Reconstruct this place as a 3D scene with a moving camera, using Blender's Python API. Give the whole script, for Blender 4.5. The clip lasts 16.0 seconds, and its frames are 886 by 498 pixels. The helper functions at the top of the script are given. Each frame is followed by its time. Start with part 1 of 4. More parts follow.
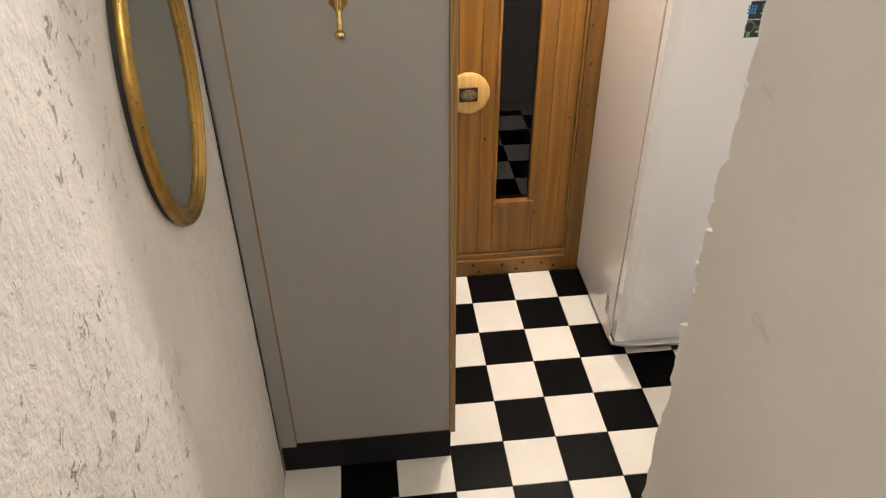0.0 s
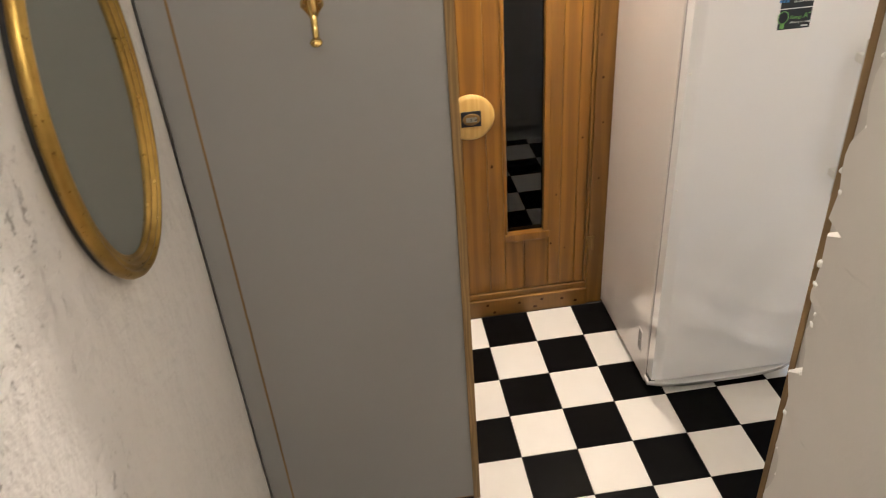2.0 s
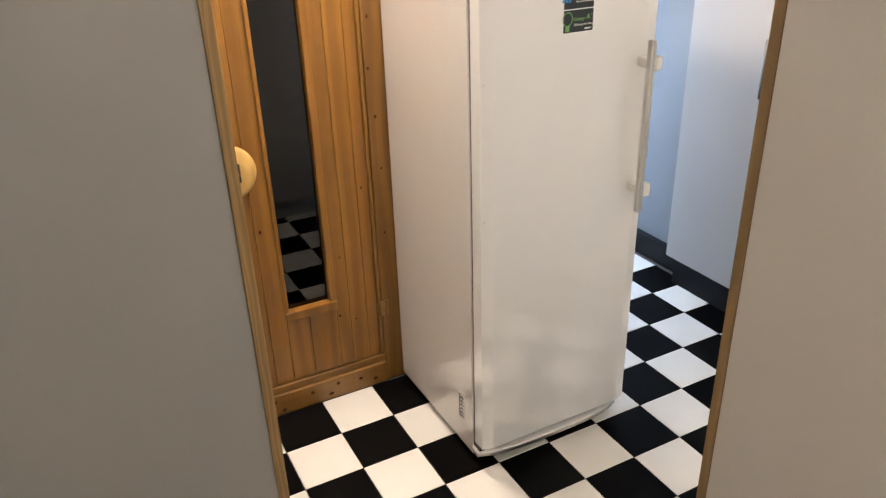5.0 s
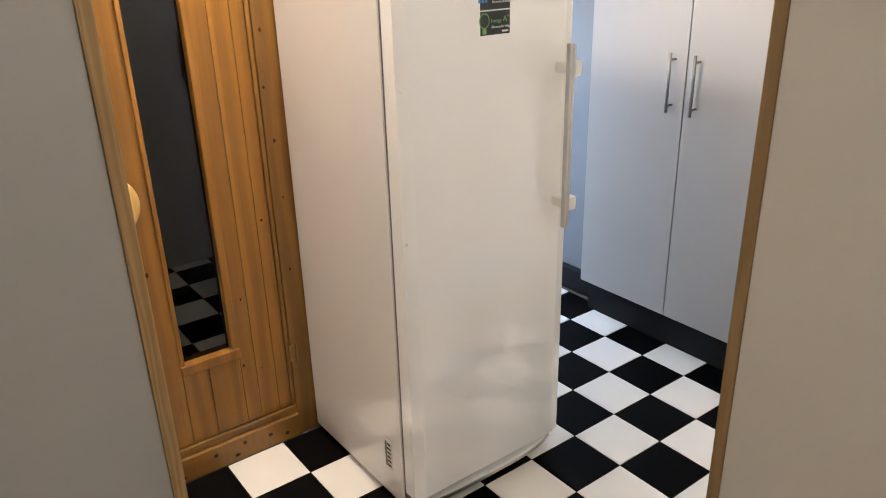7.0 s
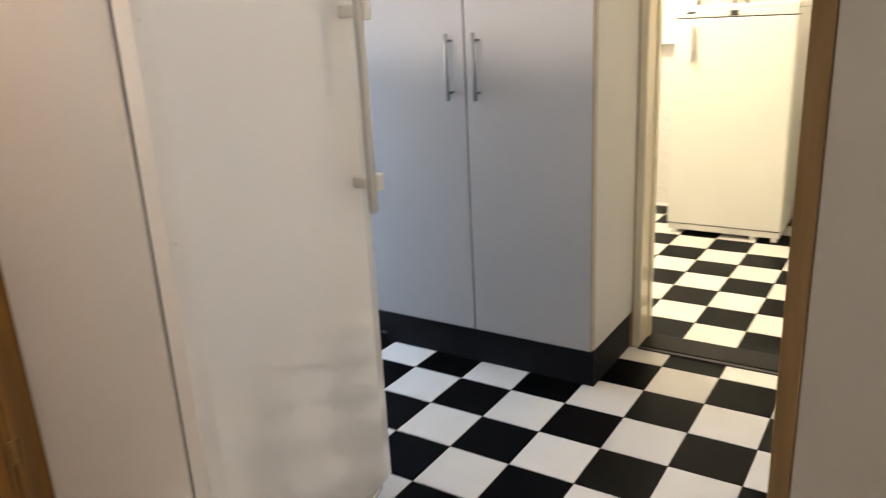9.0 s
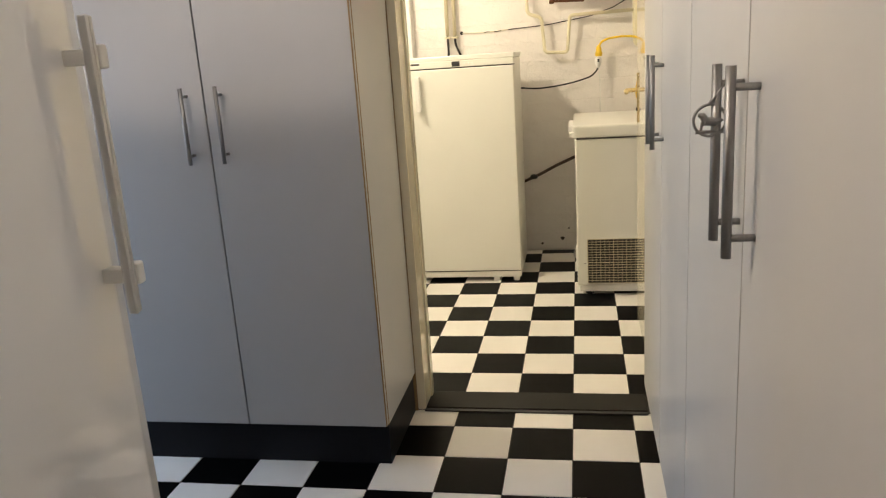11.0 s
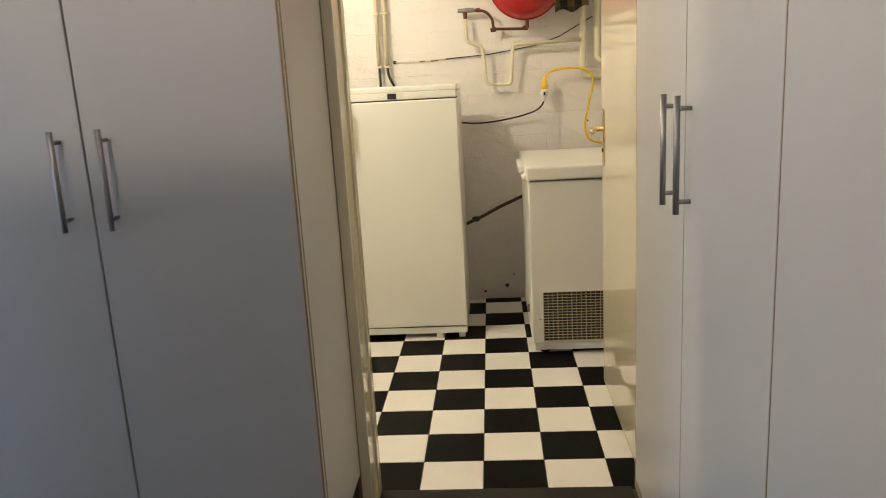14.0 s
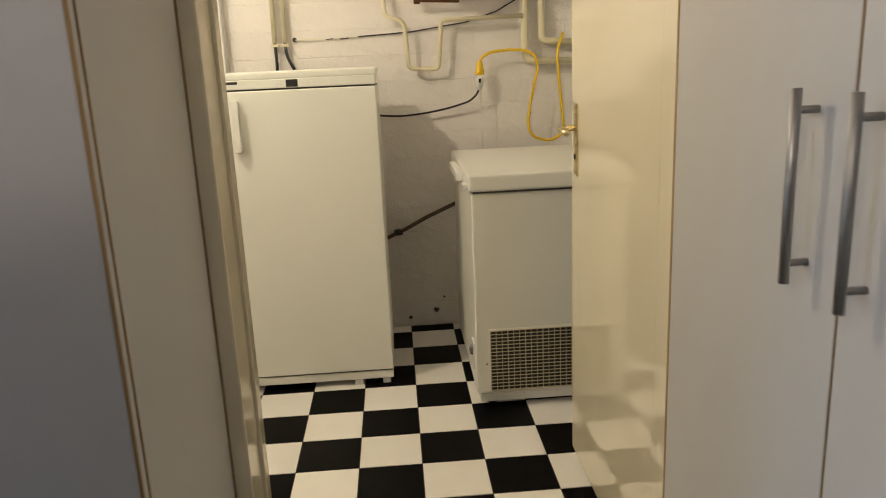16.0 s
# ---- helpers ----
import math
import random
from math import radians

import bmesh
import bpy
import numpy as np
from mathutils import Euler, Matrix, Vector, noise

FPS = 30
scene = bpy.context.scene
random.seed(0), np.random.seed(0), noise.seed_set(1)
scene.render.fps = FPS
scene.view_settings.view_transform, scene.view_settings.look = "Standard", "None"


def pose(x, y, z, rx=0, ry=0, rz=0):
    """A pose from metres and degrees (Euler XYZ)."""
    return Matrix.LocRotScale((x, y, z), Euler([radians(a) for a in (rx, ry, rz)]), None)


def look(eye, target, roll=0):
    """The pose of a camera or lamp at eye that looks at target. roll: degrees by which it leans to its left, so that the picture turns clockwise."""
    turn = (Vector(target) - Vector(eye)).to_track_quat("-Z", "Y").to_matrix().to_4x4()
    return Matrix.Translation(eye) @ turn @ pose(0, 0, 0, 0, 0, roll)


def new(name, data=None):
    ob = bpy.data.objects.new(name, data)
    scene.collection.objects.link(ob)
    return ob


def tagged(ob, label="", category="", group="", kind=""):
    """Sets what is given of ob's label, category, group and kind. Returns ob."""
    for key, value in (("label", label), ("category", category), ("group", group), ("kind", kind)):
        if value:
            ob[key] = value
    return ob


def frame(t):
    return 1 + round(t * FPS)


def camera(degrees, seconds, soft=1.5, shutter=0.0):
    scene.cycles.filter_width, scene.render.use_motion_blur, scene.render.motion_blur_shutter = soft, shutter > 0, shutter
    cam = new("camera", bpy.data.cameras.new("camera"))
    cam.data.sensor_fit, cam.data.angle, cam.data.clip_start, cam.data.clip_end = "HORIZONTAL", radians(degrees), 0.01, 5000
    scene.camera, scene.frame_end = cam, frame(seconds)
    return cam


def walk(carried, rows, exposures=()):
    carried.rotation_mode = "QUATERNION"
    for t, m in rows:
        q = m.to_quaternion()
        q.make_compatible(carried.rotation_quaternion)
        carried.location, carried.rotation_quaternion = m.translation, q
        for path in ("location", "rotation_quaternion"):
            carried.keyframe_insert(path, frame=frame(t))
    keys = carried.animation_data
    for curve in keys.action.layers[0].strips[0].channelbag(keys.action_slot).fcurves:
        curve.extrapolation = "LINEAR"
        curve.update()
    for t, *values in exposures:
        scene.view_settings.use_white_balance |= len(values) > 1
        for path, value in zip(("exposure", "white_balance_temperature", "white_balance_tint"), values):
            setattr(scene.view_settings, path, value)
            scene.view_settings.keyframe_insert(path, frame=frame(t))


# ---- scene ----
cam = camera(60.85, 16.0, soft=1.0, shutter=0.5)
# seconds, x, y, z, yaw, pitch, roll
ROWS = [
    (0.0, -0.414, -2.816, 2.235, -6.295, -36.087, 0.283),
    (0.5, -0.431, -2.798, 2.208, -5.209, -37.133, 0.069),
    (1.0, -0.451, -2.742, 2.157, -2.757, -35.983, 1.401),
    (1.5, -0.397, -2.653, 2.074, -4.772, -33.682, 2.580),
    (2.0, -0.388, -2.583, 2.059, -7.680, -32.945, 3.606),
    (2.5, -0.374, -2.536, 2.025, -11.792, -31.165, 4.539),
    (3.0, -0.417, -2.452, 1.917, -16.742, -28.853, 5.690),
    (3.5, -0.436, -2.413, 1.897, -20.617, -28.492, 4.721),
    (4.0, -0.430, -2.348, 1.837, -21.856, -28.316, 3.500),
    (4.5, -0.409, -2.263, 1.726, -25.166, -27.358, 2.458),
    (5.0, -0.423, -2.235, 1.737, -28.013, -26.217, 1.657),
    (7.5, -0.411, -2.003, 1.510, -37.915, -22.192, 1.646),
    (8.0, -0.370, -1.948, 1.419, -38.753, -21.936, 2.046),
    (8.5, -0.311, -1.857, 1.356, -45.540, -21.033, 1.681),
    (9.0, -0.269, -1.703, 1.247, -57.699, -17.317, 2.828),
    (9.5, -0.244, -1.566, 1.220, -66.327, -17.466, 3.128),
    (10.0, -0.148, -1.479, 1.213, -74.140, -17.850, 3.446),
    (12.5, -0.064, -1.413, 1.259, -82.959, -12.474, 3.778),
    (13.0, 0.083, -1.373, 1.261, -83.823, -12.469, 3.643),
    (13.5, 0.246, -1.307, 1.252, -85.055, -12.432, 3.429),
    (14.0, 0.344, -1.268, 1.250, -86.603, -12.762, 3.130),
    (14.5, 0.524, -1.259, 1.248, -88.464, -13.111, 2.871),
    (15.0, 0.725, -1.234, 1.243, -90.297, -13.467, 2.763),
    (15.5, 0.916, -1.187, 1.233, -92.592, -13.657, 2.866),
    (16.0, 1.085, -1.171, 1.243, -93.915, -14.201, 2.459),
]
EXPOSURES = [(0.0, -0.06), (1.2, -0.08), (1.9, -0.10), (2.6, -0.04), (4.0, 0.05), (5.0, 0.05), (7.5, 0.0), (8.4, 0.04), (9.0, -0.28), (9.5, -0.60), (10.1, -0.70), (12.4, -1.28), (15.7, -1.30), (16.0, -1.58)]
walk(cam, [(t, pose(x, y, z, 90 + pitch, roll, yaw)) for t, x, y, z, yaw, pitch, roll in ROWS], EXPOSURES)

# ---- plan: walls and levels ----
WEST, EAST, TILE = -0.80, 2.33, 0.20
CEIL, WELL = 2.42, 3.70
WARD_Y, WARD_X = -1.075, -0.190
SAUNA_Y = 0.035
CAB_Y, CAB_X = -1.640, 0.320
STAIR_X, STAIR_Y = 0.010, -2.052
BACK_X = 4.53

# ---- light ----
world = bpy.data.worlds.new("daylight")
scene.world = world
world.use_nodes = True
wn, wl = world.node_tree.nodes, world.node_tree.links
sky = wn.new("ShaderNodeTexSky")
sky.sky_type, sky.sun_disc = "NISHITA", False
sky.sun_elevation, sky.sun_rotation = radians(35), radians(200)
wl.new(sky.outputs[0], wn["Background"].inputs[0])
wn["Background"].inputs[1].default_value = 0.1


def lamp_light(name, where, watts, colour, size):
    data = bpy.data.lights.new(name, "POINT")
    data.energy, data.color, data.shadow_soft_size = watts, colour, size
    ob = new(name, data)
    ob.location = where
    return ob


def panel_light(name, where, target, watts, colour, wide, high):
    data = bpy.data.lights.new(name, "AREA")
    data.energy, data.color, data.shape, data.size, data.size_y = watts, colour, "RECTANGLE", wide, high
    ob = new(name, data)
    ob.matrix_world = look(where, target)
    return ob


LAMP_MAIN = (0.475, -0.247, 2.31)
LAMP_BACK = (3.21, -0.13, 2.33)
FILL_TOP = (-0.42, -3.95, 3.40)
lamp_light("bulb_main", LAMP_MAIN, 99, (1.0, 0.868, 0.75), 0.05)
lamp_light("bulb_back", LAMP_BACK, 150, (1.0, 0.86, 0.65), 0.022)
# added unseen fill at the stair head for the fridge front and wardrobe
lamp_light("fill_top", FILL_TOP, 36, (1.0, 0.92, 0.82), 0.09)
panel_light("window_daylight", (1.68, 1.36, 0.90), (1.60, -0.6, 0.25), 36, (0.58, 0.74, 1.0), 0.66, 1.0)


# ---- materials ----
def material(name, base, rough=0.5, metal=0.0, coat=0.0):
    m = bpy.data.materials.new(name)
    m.use_nodes = True
    b = m.node_tree.nodes["Principled BSDF"]
    b.inputs["Base Color"].default_value = (*base, 1)
    b.inputs["Roughness"].default_value = rough
    b.inputs["Metallic"].default_value = metal
    b.inputs["Coat Weight"].default_value = coat
    return m, m.node_tree.nodes, m.node_tree.links, b


def coords(n, l, scale=(1, 1, 1), shift_by_object=False):
    c, mp = n.new("ShaderNodeTexCoord"), n.new("ShaderNodeMapping")
    mp.inputs["Scale"].default_value = scale
    l.new(c.outputs["Object"], mp.inputs[0])
    if shift_by_object:
        info, mul = n.new("ShaderNodeObjectInfo"), n.new("ShaderNodeMath")
        mul.operation, mul.inputs[1].default_value = "MULTIPLY", 37.0
        l.new(info.outputs["Random"], mul.inputs[0])
        l.new(mul.outputs[0], mp.inputs["Location"])
    return mp.outputs[0]


def noise_tex(n, l, vec, scale, detail=4.0, rough=0.55, distort=0.0):
    t = n.new("ShaderNodeTexNoise")
    t.inputs["Scale"].default_value, t.inputs["Detail"].default_value = scale, detail
    t.inputs["Roughness"].default_value, t.inputs["Distortion"].default_value = rough, distort
    l.new(vec, t.inputs["Vector"])
    return t.outputs[0]


def ramp(n, l, fac, stops):
    r = n.new("ShaderNodeValToRGB")
    while len(r.color_ramp.elements) < len(stops):
        r.color_ramp.elements.new(0.5)
    for e, (p, c) in zip(r.color_ramp.elements, stops):
        e.position, e.color = p, (c, c, c, 1) if isinstance(c, float) else (*c, 1)
    l.new(fac, r.inputs[0])
    return r.outputs[0]


def mix(n, l, fac, a, b, how="MIX"):
    m = n.new("ShaderNodeMix")
    m.data_type, m.blend_type = "RGBA", how
    for sock, v in ((m.inputs[0], fac), (m.inputs[6], a), (m.inputs[7], b)):
        if isinstance(v, (int, float)):
            sock.default_value = v
        elif isinstance(v, tuple):
            sock.default_value = (*v, 1)
        else:
            l.new(v, sock)
    return m.outputs[2]


def bump(n, l, b, height, strength, distance):
    k = n.new("ShaderNodeBump")
    k.inputs["Strength"].default_value, k.inputs["Distance"].default_value = strength, distance
    l.new(height, k.inputs["Height"])
    l.new(k.outputs[0], b.inputs["Normal"])


def smooth_paint(name, base, rough, wear=0.06, tint=(0.9, 0.88, 0.82), coat=0.0, peel=0.004):
    """Sprayed or laminated sheet: faint clouding, uneven gloss and a little orange peel."""
    m, n, l, b = material(name, base, rough, coat=coat)
    v = coords(n, l, shift_by_object=True)
    big = ramp(n, l, noise_tex(n, l, v, 2.3, 3), [(0.35, 0.0), (0.7, 1.0)])
    fine = noise_tex(n, l, v, 90, 3)
    f = n.new("ShaderNodeMath")
    f.operation, f.inputs[1].default_value = "MULTIPLY", wear
    l.new(big, f.inputs[0])
    shade = tuple(c * t for c, t in zip(base, tint))
    l.new(mix(n, l, f.outputs[0], base, tuple(c * 0.6 for c in shade)), b.inputs["Base Color"])
    l.new(ramp(n, l, noise_tex(n, l, v, 7, 4), [(0.3, max(rough - 0.015, 0.03)), (0.75, rough + 0.025)]), b.inputs["Roughness"])
    bump(n, l, b, fine, peel, 0.002)
    return m


def plaster(name, base, pits, rough=0.75, lumps=0.5, bare_to=None, smudge=0.0, depth=0.014):
    """Hand-trowelled white wall; pits with dirt and painted shade in the coarse part beyond bare_to, faint slanting
    smudges.
    """
    m, n, l, b = material(name, base, rough)
    v = coords(n, l)
    lump = noise_tex(n, l, v, 5.5, 5, 0.6)
    mid = noise_tex(n, l, v, 26, 5, 0.6)
    patch = ramp(n, l, noise_tex(n, l, v, 5.5, 5, 0.75, 0.8), [(0.485, 0.0), (0.60, 1.0)])
    vs = coords(n, l, (1, 1, 0.78))
    pit = ramp(n, l, noise_tex(n, l, vs, 46, 5.0, 0.62, 0.6), [(0.375, 1.0), (0.415, 0.0)])
    small = ramp(n, l, noise_tex(n, l, vs, 150, 3, 0.6), [(0.28, 1.0), (0.33, 0.0)])
    gate = mix(n, l, 1.0, mix(n, l, 1.0, pit, small, "ADD"), patch, "MULTIPLY")
    coarse = mid
    if bare_to is not None:
        sep = n.new("ShaderNodeSeparateXYZ")
        l.new(v, sep.inputs[0])
        far = n.new("ShaderNodeMapRange")
        far.inputs["From Min"].default_value, far.inputs["From Max"].default_value = bare_to, bare_to - 0.32
        l.new(sep.outputs[1], far.inputs[0])
        # painted pits fade towards bare_to, following the wardrobe's shadow on the wall
        zone = ramp(n, l, far.outputs[0], [(0.0, 0.05), (1.0, 1.0)])
        gate = mix(n, l, 1.0, gate, zone, "MULTIPLY")
        coarse = mix(n, l, 1.0, mid, zone, "MULTIPLY")
    # dark pit colour: some real grey, the rest painted micro-shadow
    dirt_shade = mix(n, l, 1.0, gate, (pits, pits, pits), "MULTIPLY")
    tone = mix(n, l, ramp(n, l, lump, [(0.3, 0.0), (0.75, 0.35)]), base, tuple(c * 0.84 for c in base))
    if smudge:
        mp = n.new("ShaderNodeMapping")
        mp.inputs["Rotation"].default_value, mp.inputs["Scale"].default_value = (radians(38), 0, 0), (1, 1.6, 9)
        l.new(v, mp.inputs[0])
        mark = ramp(n, l, noise_tex(n, l, mp.outputs[0], 3.4, 5, 0.62, 0.3), [(0.66, 0.0), (0.78, smudge)])
        tone = mix(n, l, mark, tone, tuple(c * 0.42 for c in base))
    l.new(mix(n, l, dirt_shade, tone, (0.20, 0.18, 0.155)), b.inputs["Base Color"])
    h = mix(n, l, 0.5, lump, coarse, "ADD")
    h = mix(n, l, dirt_shade, h, (0.0, 0.0, 0.0))
    bump(n, l, b, h, lumps, depth)
    return m


def timber(name, light, dark, rough=0.42, ring=9.0, along=(1.0, 1.0, 0.10)):
    """Varnished softwood: growth rings drawn out along the board, pores and knots."""
    m, n, l, b = material(name, light, rough, coat=0.15)
    v = coords(n, l, along, True)
    warp = noise_tex(n, l, v, 7.0, 3, 0.5, 0.6)
    w = n.new("ShaderNodeTexWave")
    w.wave_type, w.bands_direction = "BANDS", "X"
    w.inputs["Scale"].default_value, w.inputs["Distortion"].default_value = ring, 9.0
    w.inputs["Detail"].default_value, w.inputs["Detail Scale"].default_value = 2.0, 1.2
    l.new(v, w.inputs["Vector"])
    g = ramp(n, l, w.outputs[1], [(0.15, 0.0), (0.85, 0.7)])
    fibre = noise_tex(n, l, coords(n, l, (1, 1, 0.03), True), 160, 3)
    c1 = mix(n, l, g, light, dark)
    c2 = mix(n, l, ramp(n, l, warp, [(0.4, 0.0), (0.7, 0.5)]), c1, tuple(0.75 * c for c in light))
    c3 = mix(n, l, ramp(n, l, fibre, [(0.45, 0.0), (0.75, 0.30)]), c2, tuple(0.6 * c for c in dark))
    info = n.new("ShaderNodeObjectInfo")
    c4 = mix(n, l, ramp(n, l, info.outputs["Random"], [(0.0, 0.0), (1.0, 0.30)]), c3, dark)
    l.new(c4, b.inputs["Base Color"])
    bump(n, l, b, mix(n, l, 0.5, g, fibre), 0.12, 0.001)
    return m


def glazed(name, base, spot, rough):
    """Floor tile: slightly clouded, each its own tone, with scuffs in the gloss."""
    m, n, l, b = material(name, base, rough)
    v = coords(n, l, (1, 1, 1), True)
    info = n.new("ShaderNodeObjectInfo")
    cloud = noise_tex(n, l, v, 9, 5, 0.6)
    c = mix(n, l, ramp(n, l, cloud, [(0.35, 0.0), (0.8, 0.6)]), base, spot)
    tone = ramp(n, l, info.outputs["Random"], [(0.0, 0.90), (1.0, 1.0)])
    c = mix(n, l, 1.0, c, tone, "MULTIPLY")
    speck = ramp(n, l, noise_tex(n, l, v, 120, 2), [(0.16, 1.0), (0.22, 0.0)])
    c = mix(n, l, ramp(n, l, speck, [(0.0, 0.0), (1.0, 0.25)]), c, (0.2, 0.18, 0.16))
    l.new(c, b.inputs["Base Color"])
    l.new(ramp(n, l, noise_tex(n, l, v, 14, 5, 0.7, 0.4), [(0.3, rough - 0.02), (0.75, rough + 0.05)]), b.inputs["Roughness"])
    bump(n, l, b, noise_tex(n, l, v, 35, 3), 0.015, 0.002)
    return m


def metalwork(name, base, rough, brushed=(1, 1, 1), dull=0.5):
    m, n, l, b = material(name, base, rough, 1.0)
    v = coords(n, l, brushed, True)
    s = noise_tex(n, l, v, 130, 3)
    big = noise_tex(n, l, v, 14, 4)
    l.new(mix(n, l, ramp(n, l, big, [(0.4, 0.0), (0.75, dull)]), base, tuple(0.55 * c for c in base)), b.inputs["Base Color"])
    l.new(ramp(n, l, s, [(0.3, rough * 0.8), (0.8, min(1.0, rough * 1.5))]), b.inputs["Roughness"])
    bump(n, l, b, s, 0.08, 0.0005)
    return m


def plastic(name, base, rough=0.4):
    m, n, l, b = material(name, base, rough)
    v = coords(n, l, shift_by_object=True)
    l.new(mix(n, l, ramp(n, l, noise_tex(n, l, v, 12, 4), [(0.4, 0.0), (0.8, 0.25)]), base, tuple(0.6 * c for c in base)), b.inputs["Base Color"])
    bump(n, l, b, noise_tex(n, l, v, 140, 2), 0.04, 0.001)
    return m


M_PLASTER = plaster("pitted_plaster", (0.92, 0.90, 0.875), 0.64, 0.8, 1.0, bare_to=-1.62, depth=0.023)
M_BRICKPAINT = plaster("white_painted_plaster", (0.71, 0.685, 0.645), 0.015, 0.62, 0.16, smudge=0.5)
M_CHIP = plaster("bare_white_plaster", (0.92, 0.91, 0.88), 0.0, 0.8, 0.3)
M_BLOCK = plaster("white_painted_blockwork", (0.84, 0.80, 0.755), 0.05, 0.55, 1.0)
M_WALL = plaster("white_wall_paint", (0.80, 0.79, 0.76), 0.12, 0.7, 0.25)
# low blue-grey base puts the recess's dim daylight into the paint
M_DIMWALL = plaster("dimmed_wall_paint", (0.18, 0.195, 0.22), 0.05, 0.6, 0.15)
M_CEIL = plaster("ceiling_paint", (0.87, 0.86, 0.84), 0.05, 0.85, 0.2)
M_GREY = smooth_paint("grey_laminate", (0.40, 0.397, 0.395), 0.46)
M_WARD = smooth_paint("wardrobe_laminate", (0.332, 0.332, 0.326), 0.42)
M_END = smooth_paint("end_panel_laminate", (0.60, 0.575, 0.54), 0.42)
M_PALE = smooth_paint("pale_laminate", (0.52, 0.515, 0.505), 0.33)
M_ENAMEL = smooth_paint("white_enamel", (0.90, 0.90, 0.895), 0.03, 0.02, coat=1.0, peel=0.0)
# side copy of the enamel, toned darker and warmer to carry its shade
M_ENAMEL_SHADED = smooth_paint("white_enamel_shaded", (0.74, 0.715, 0.69), 0.18, 0.05, coat=0.7, peel=0.004)
M_FREEZER = smooth_paint("aged_white_enamel", (0.79, 0.785, 0.715), 0.30, 0.08)
M_CREAM = smooth_paint("cream_gloss_paint", (0.78, 0.71, 0.53), 0.07, 0.10, coat=0.5, peel=0.006)
M_PLINTH = smooth_paint("black_plinth", (0.018, 0.018, 0.020), 0.30, 0.3)
M_EDGE = timber("raw_board_edge", (0.34, 0.215, 0.088), (0.20, 0.122, 0.045), 0.6, 30)
M_PINE = timber("varnished_pine", (0.298, 0.134, 0.018), (0.160, 0.064, 0.007), 0.36, 5.0)
M_PINE_FRAME = timber("knotty_pine", (0.22, 0.104, 0.017), (0.115, 0.048, 0.007), 0.42, 6.0)
M_PINE_RAIL = timber("pine_rail", (0.24, 0.115, 0.020), (0.125, 0.053, 0.008), 0.45, 6.0, (0.10, 1.0, 1.0))
M_BIRCH = timber("birch", (0.62, 0.40, 0.13), (0.52, 0.31, 0.085), 0.35, 14.0)
M_KNOT = plastic("knot", (0.055, 0.020, 0.006), 0.8)
M_KNOT.node_tree.nodes["Principled BSDF"].inputs["Specular IOR Level"].default_value = 0.15
M_TILE_W = glazed("white_tile", (0.86, 0.83, 0.775), (0.80, 0.765, 0.70), 0.34)
M_TILE_B = glazed("black_tile", (0.0022, 0.0021, 0.0022), (0.0048, 0.0044, 0.0042), 0.36)
M_ENAMEL.node_tree.nodes["Principled BSDF"].inputs["Coat IOR"].default_value = 1.55
for _m in (M_TILE_B, M_PLINTH):
    _m.node_tree.nodes["Principled BSDF"].inputs["Specular IOR Level"].default_value = 0.05
M_SCAR = plastic("chipped_mortar", (0.10, 0.085, 0.07), 0.9)
M_GROUT = plaster("dark_grout", (0.07, 0.06, 0.05), 0.2, 0.9, 0.3)
M_SILL = plastic("worn_black_threshold", (0.017, 0.0155, 0.013), 0.6)
M_SILL.node_tree.nodes["Principled BSDF"].inputs["Specular IOR Level"].default_value = 0.15
M_ALU = metalwork("satin_aluminium", (0.58, 0.57, 0.55), 0.40, (1, 1, 0.05), 0.2)
M_STEEL = metalwork("brushed_steel", (0.33, 0.32, 0.31), 0.46, (1, 1, 0.05))
M_BRASS = metalwork("polished_brass", (0.80, 0.58, 0.22), 0.16)
M_GILT = metalwork("worn_gilt", (0.50, 0.325, 0.09), 0.32, dull=0.9)
M_COPPER = metalwork("tarnished_copper", (0.19, 0.095, 0.055), 0.42)
M_HINGE = metalwork("dull_bronze", (0.30, 0.19, 0.08), 0.5)
M_LEVER = metalwork("pale_brass", (0.70, 0.58, 0.34), 0.28)
M_HOSE = plastic("brown_hose", (0.075, 0.045, 0.028), 0.5)
M_WHITE_P = plastic("white_plastic", (0.78, 0.77, 0.73), 0.35)
M_BLACK_P = plastic("black_plastic", (0.015, 0.015, 0.016), 0.4)
M_CABLE = plastic("black_cable", (0.022, 0.02, 0.02), 0.5)
M_CABLE_G = plastic("grey_hose", (0.14, 0.13, 0.12), 0.5)
M_GASKET = plastic("grey_rubber", (0.10, 0.10, 0.11), 0.6)
M_YELLOW = plastic("yellow_cable", (0.85, 0.56, 0.02), 0.4)
M_GRILLE = plastic("yellowed_grille", (0.55, 0.48, 0.33), 0.5)
M_PIPE = smooth_paint("painted_pipe", (0.76, 0.70, 0.50), 0.35, 0.2)
M_RED = smooth_paint("red_enamel", (0.40, 0.010, 0.011), 0.16, 0.15)
M_MIRROR, _n, _l, _b = material("mirror_silver", (0.55, 0.58, 0.54), 0.02, 1.0)
M_PRINT = plastic("label_black", (0.012, 0.018, 0.022), 0.3)
M_PRINT_W = plastic("label_white", (0.8, 0.82, 0.82), 0.4)
M_PRINT_B = plastic("label_blue", (0.04, 0.24, 0.60), 0.4)
M_PRINT_G = plastic("label_green", (0.16, 0.42, 0.10), 0.4)
M_DIAL = plastic("dial_face", (0.20, 0.19, 0.14), 0.3)
M_STEP = timber("stair_board", (0.32, 0.20, 0.11), (0.20, 0.12, 0.06), 0.5, 6.0, (0.1, 1, 1))


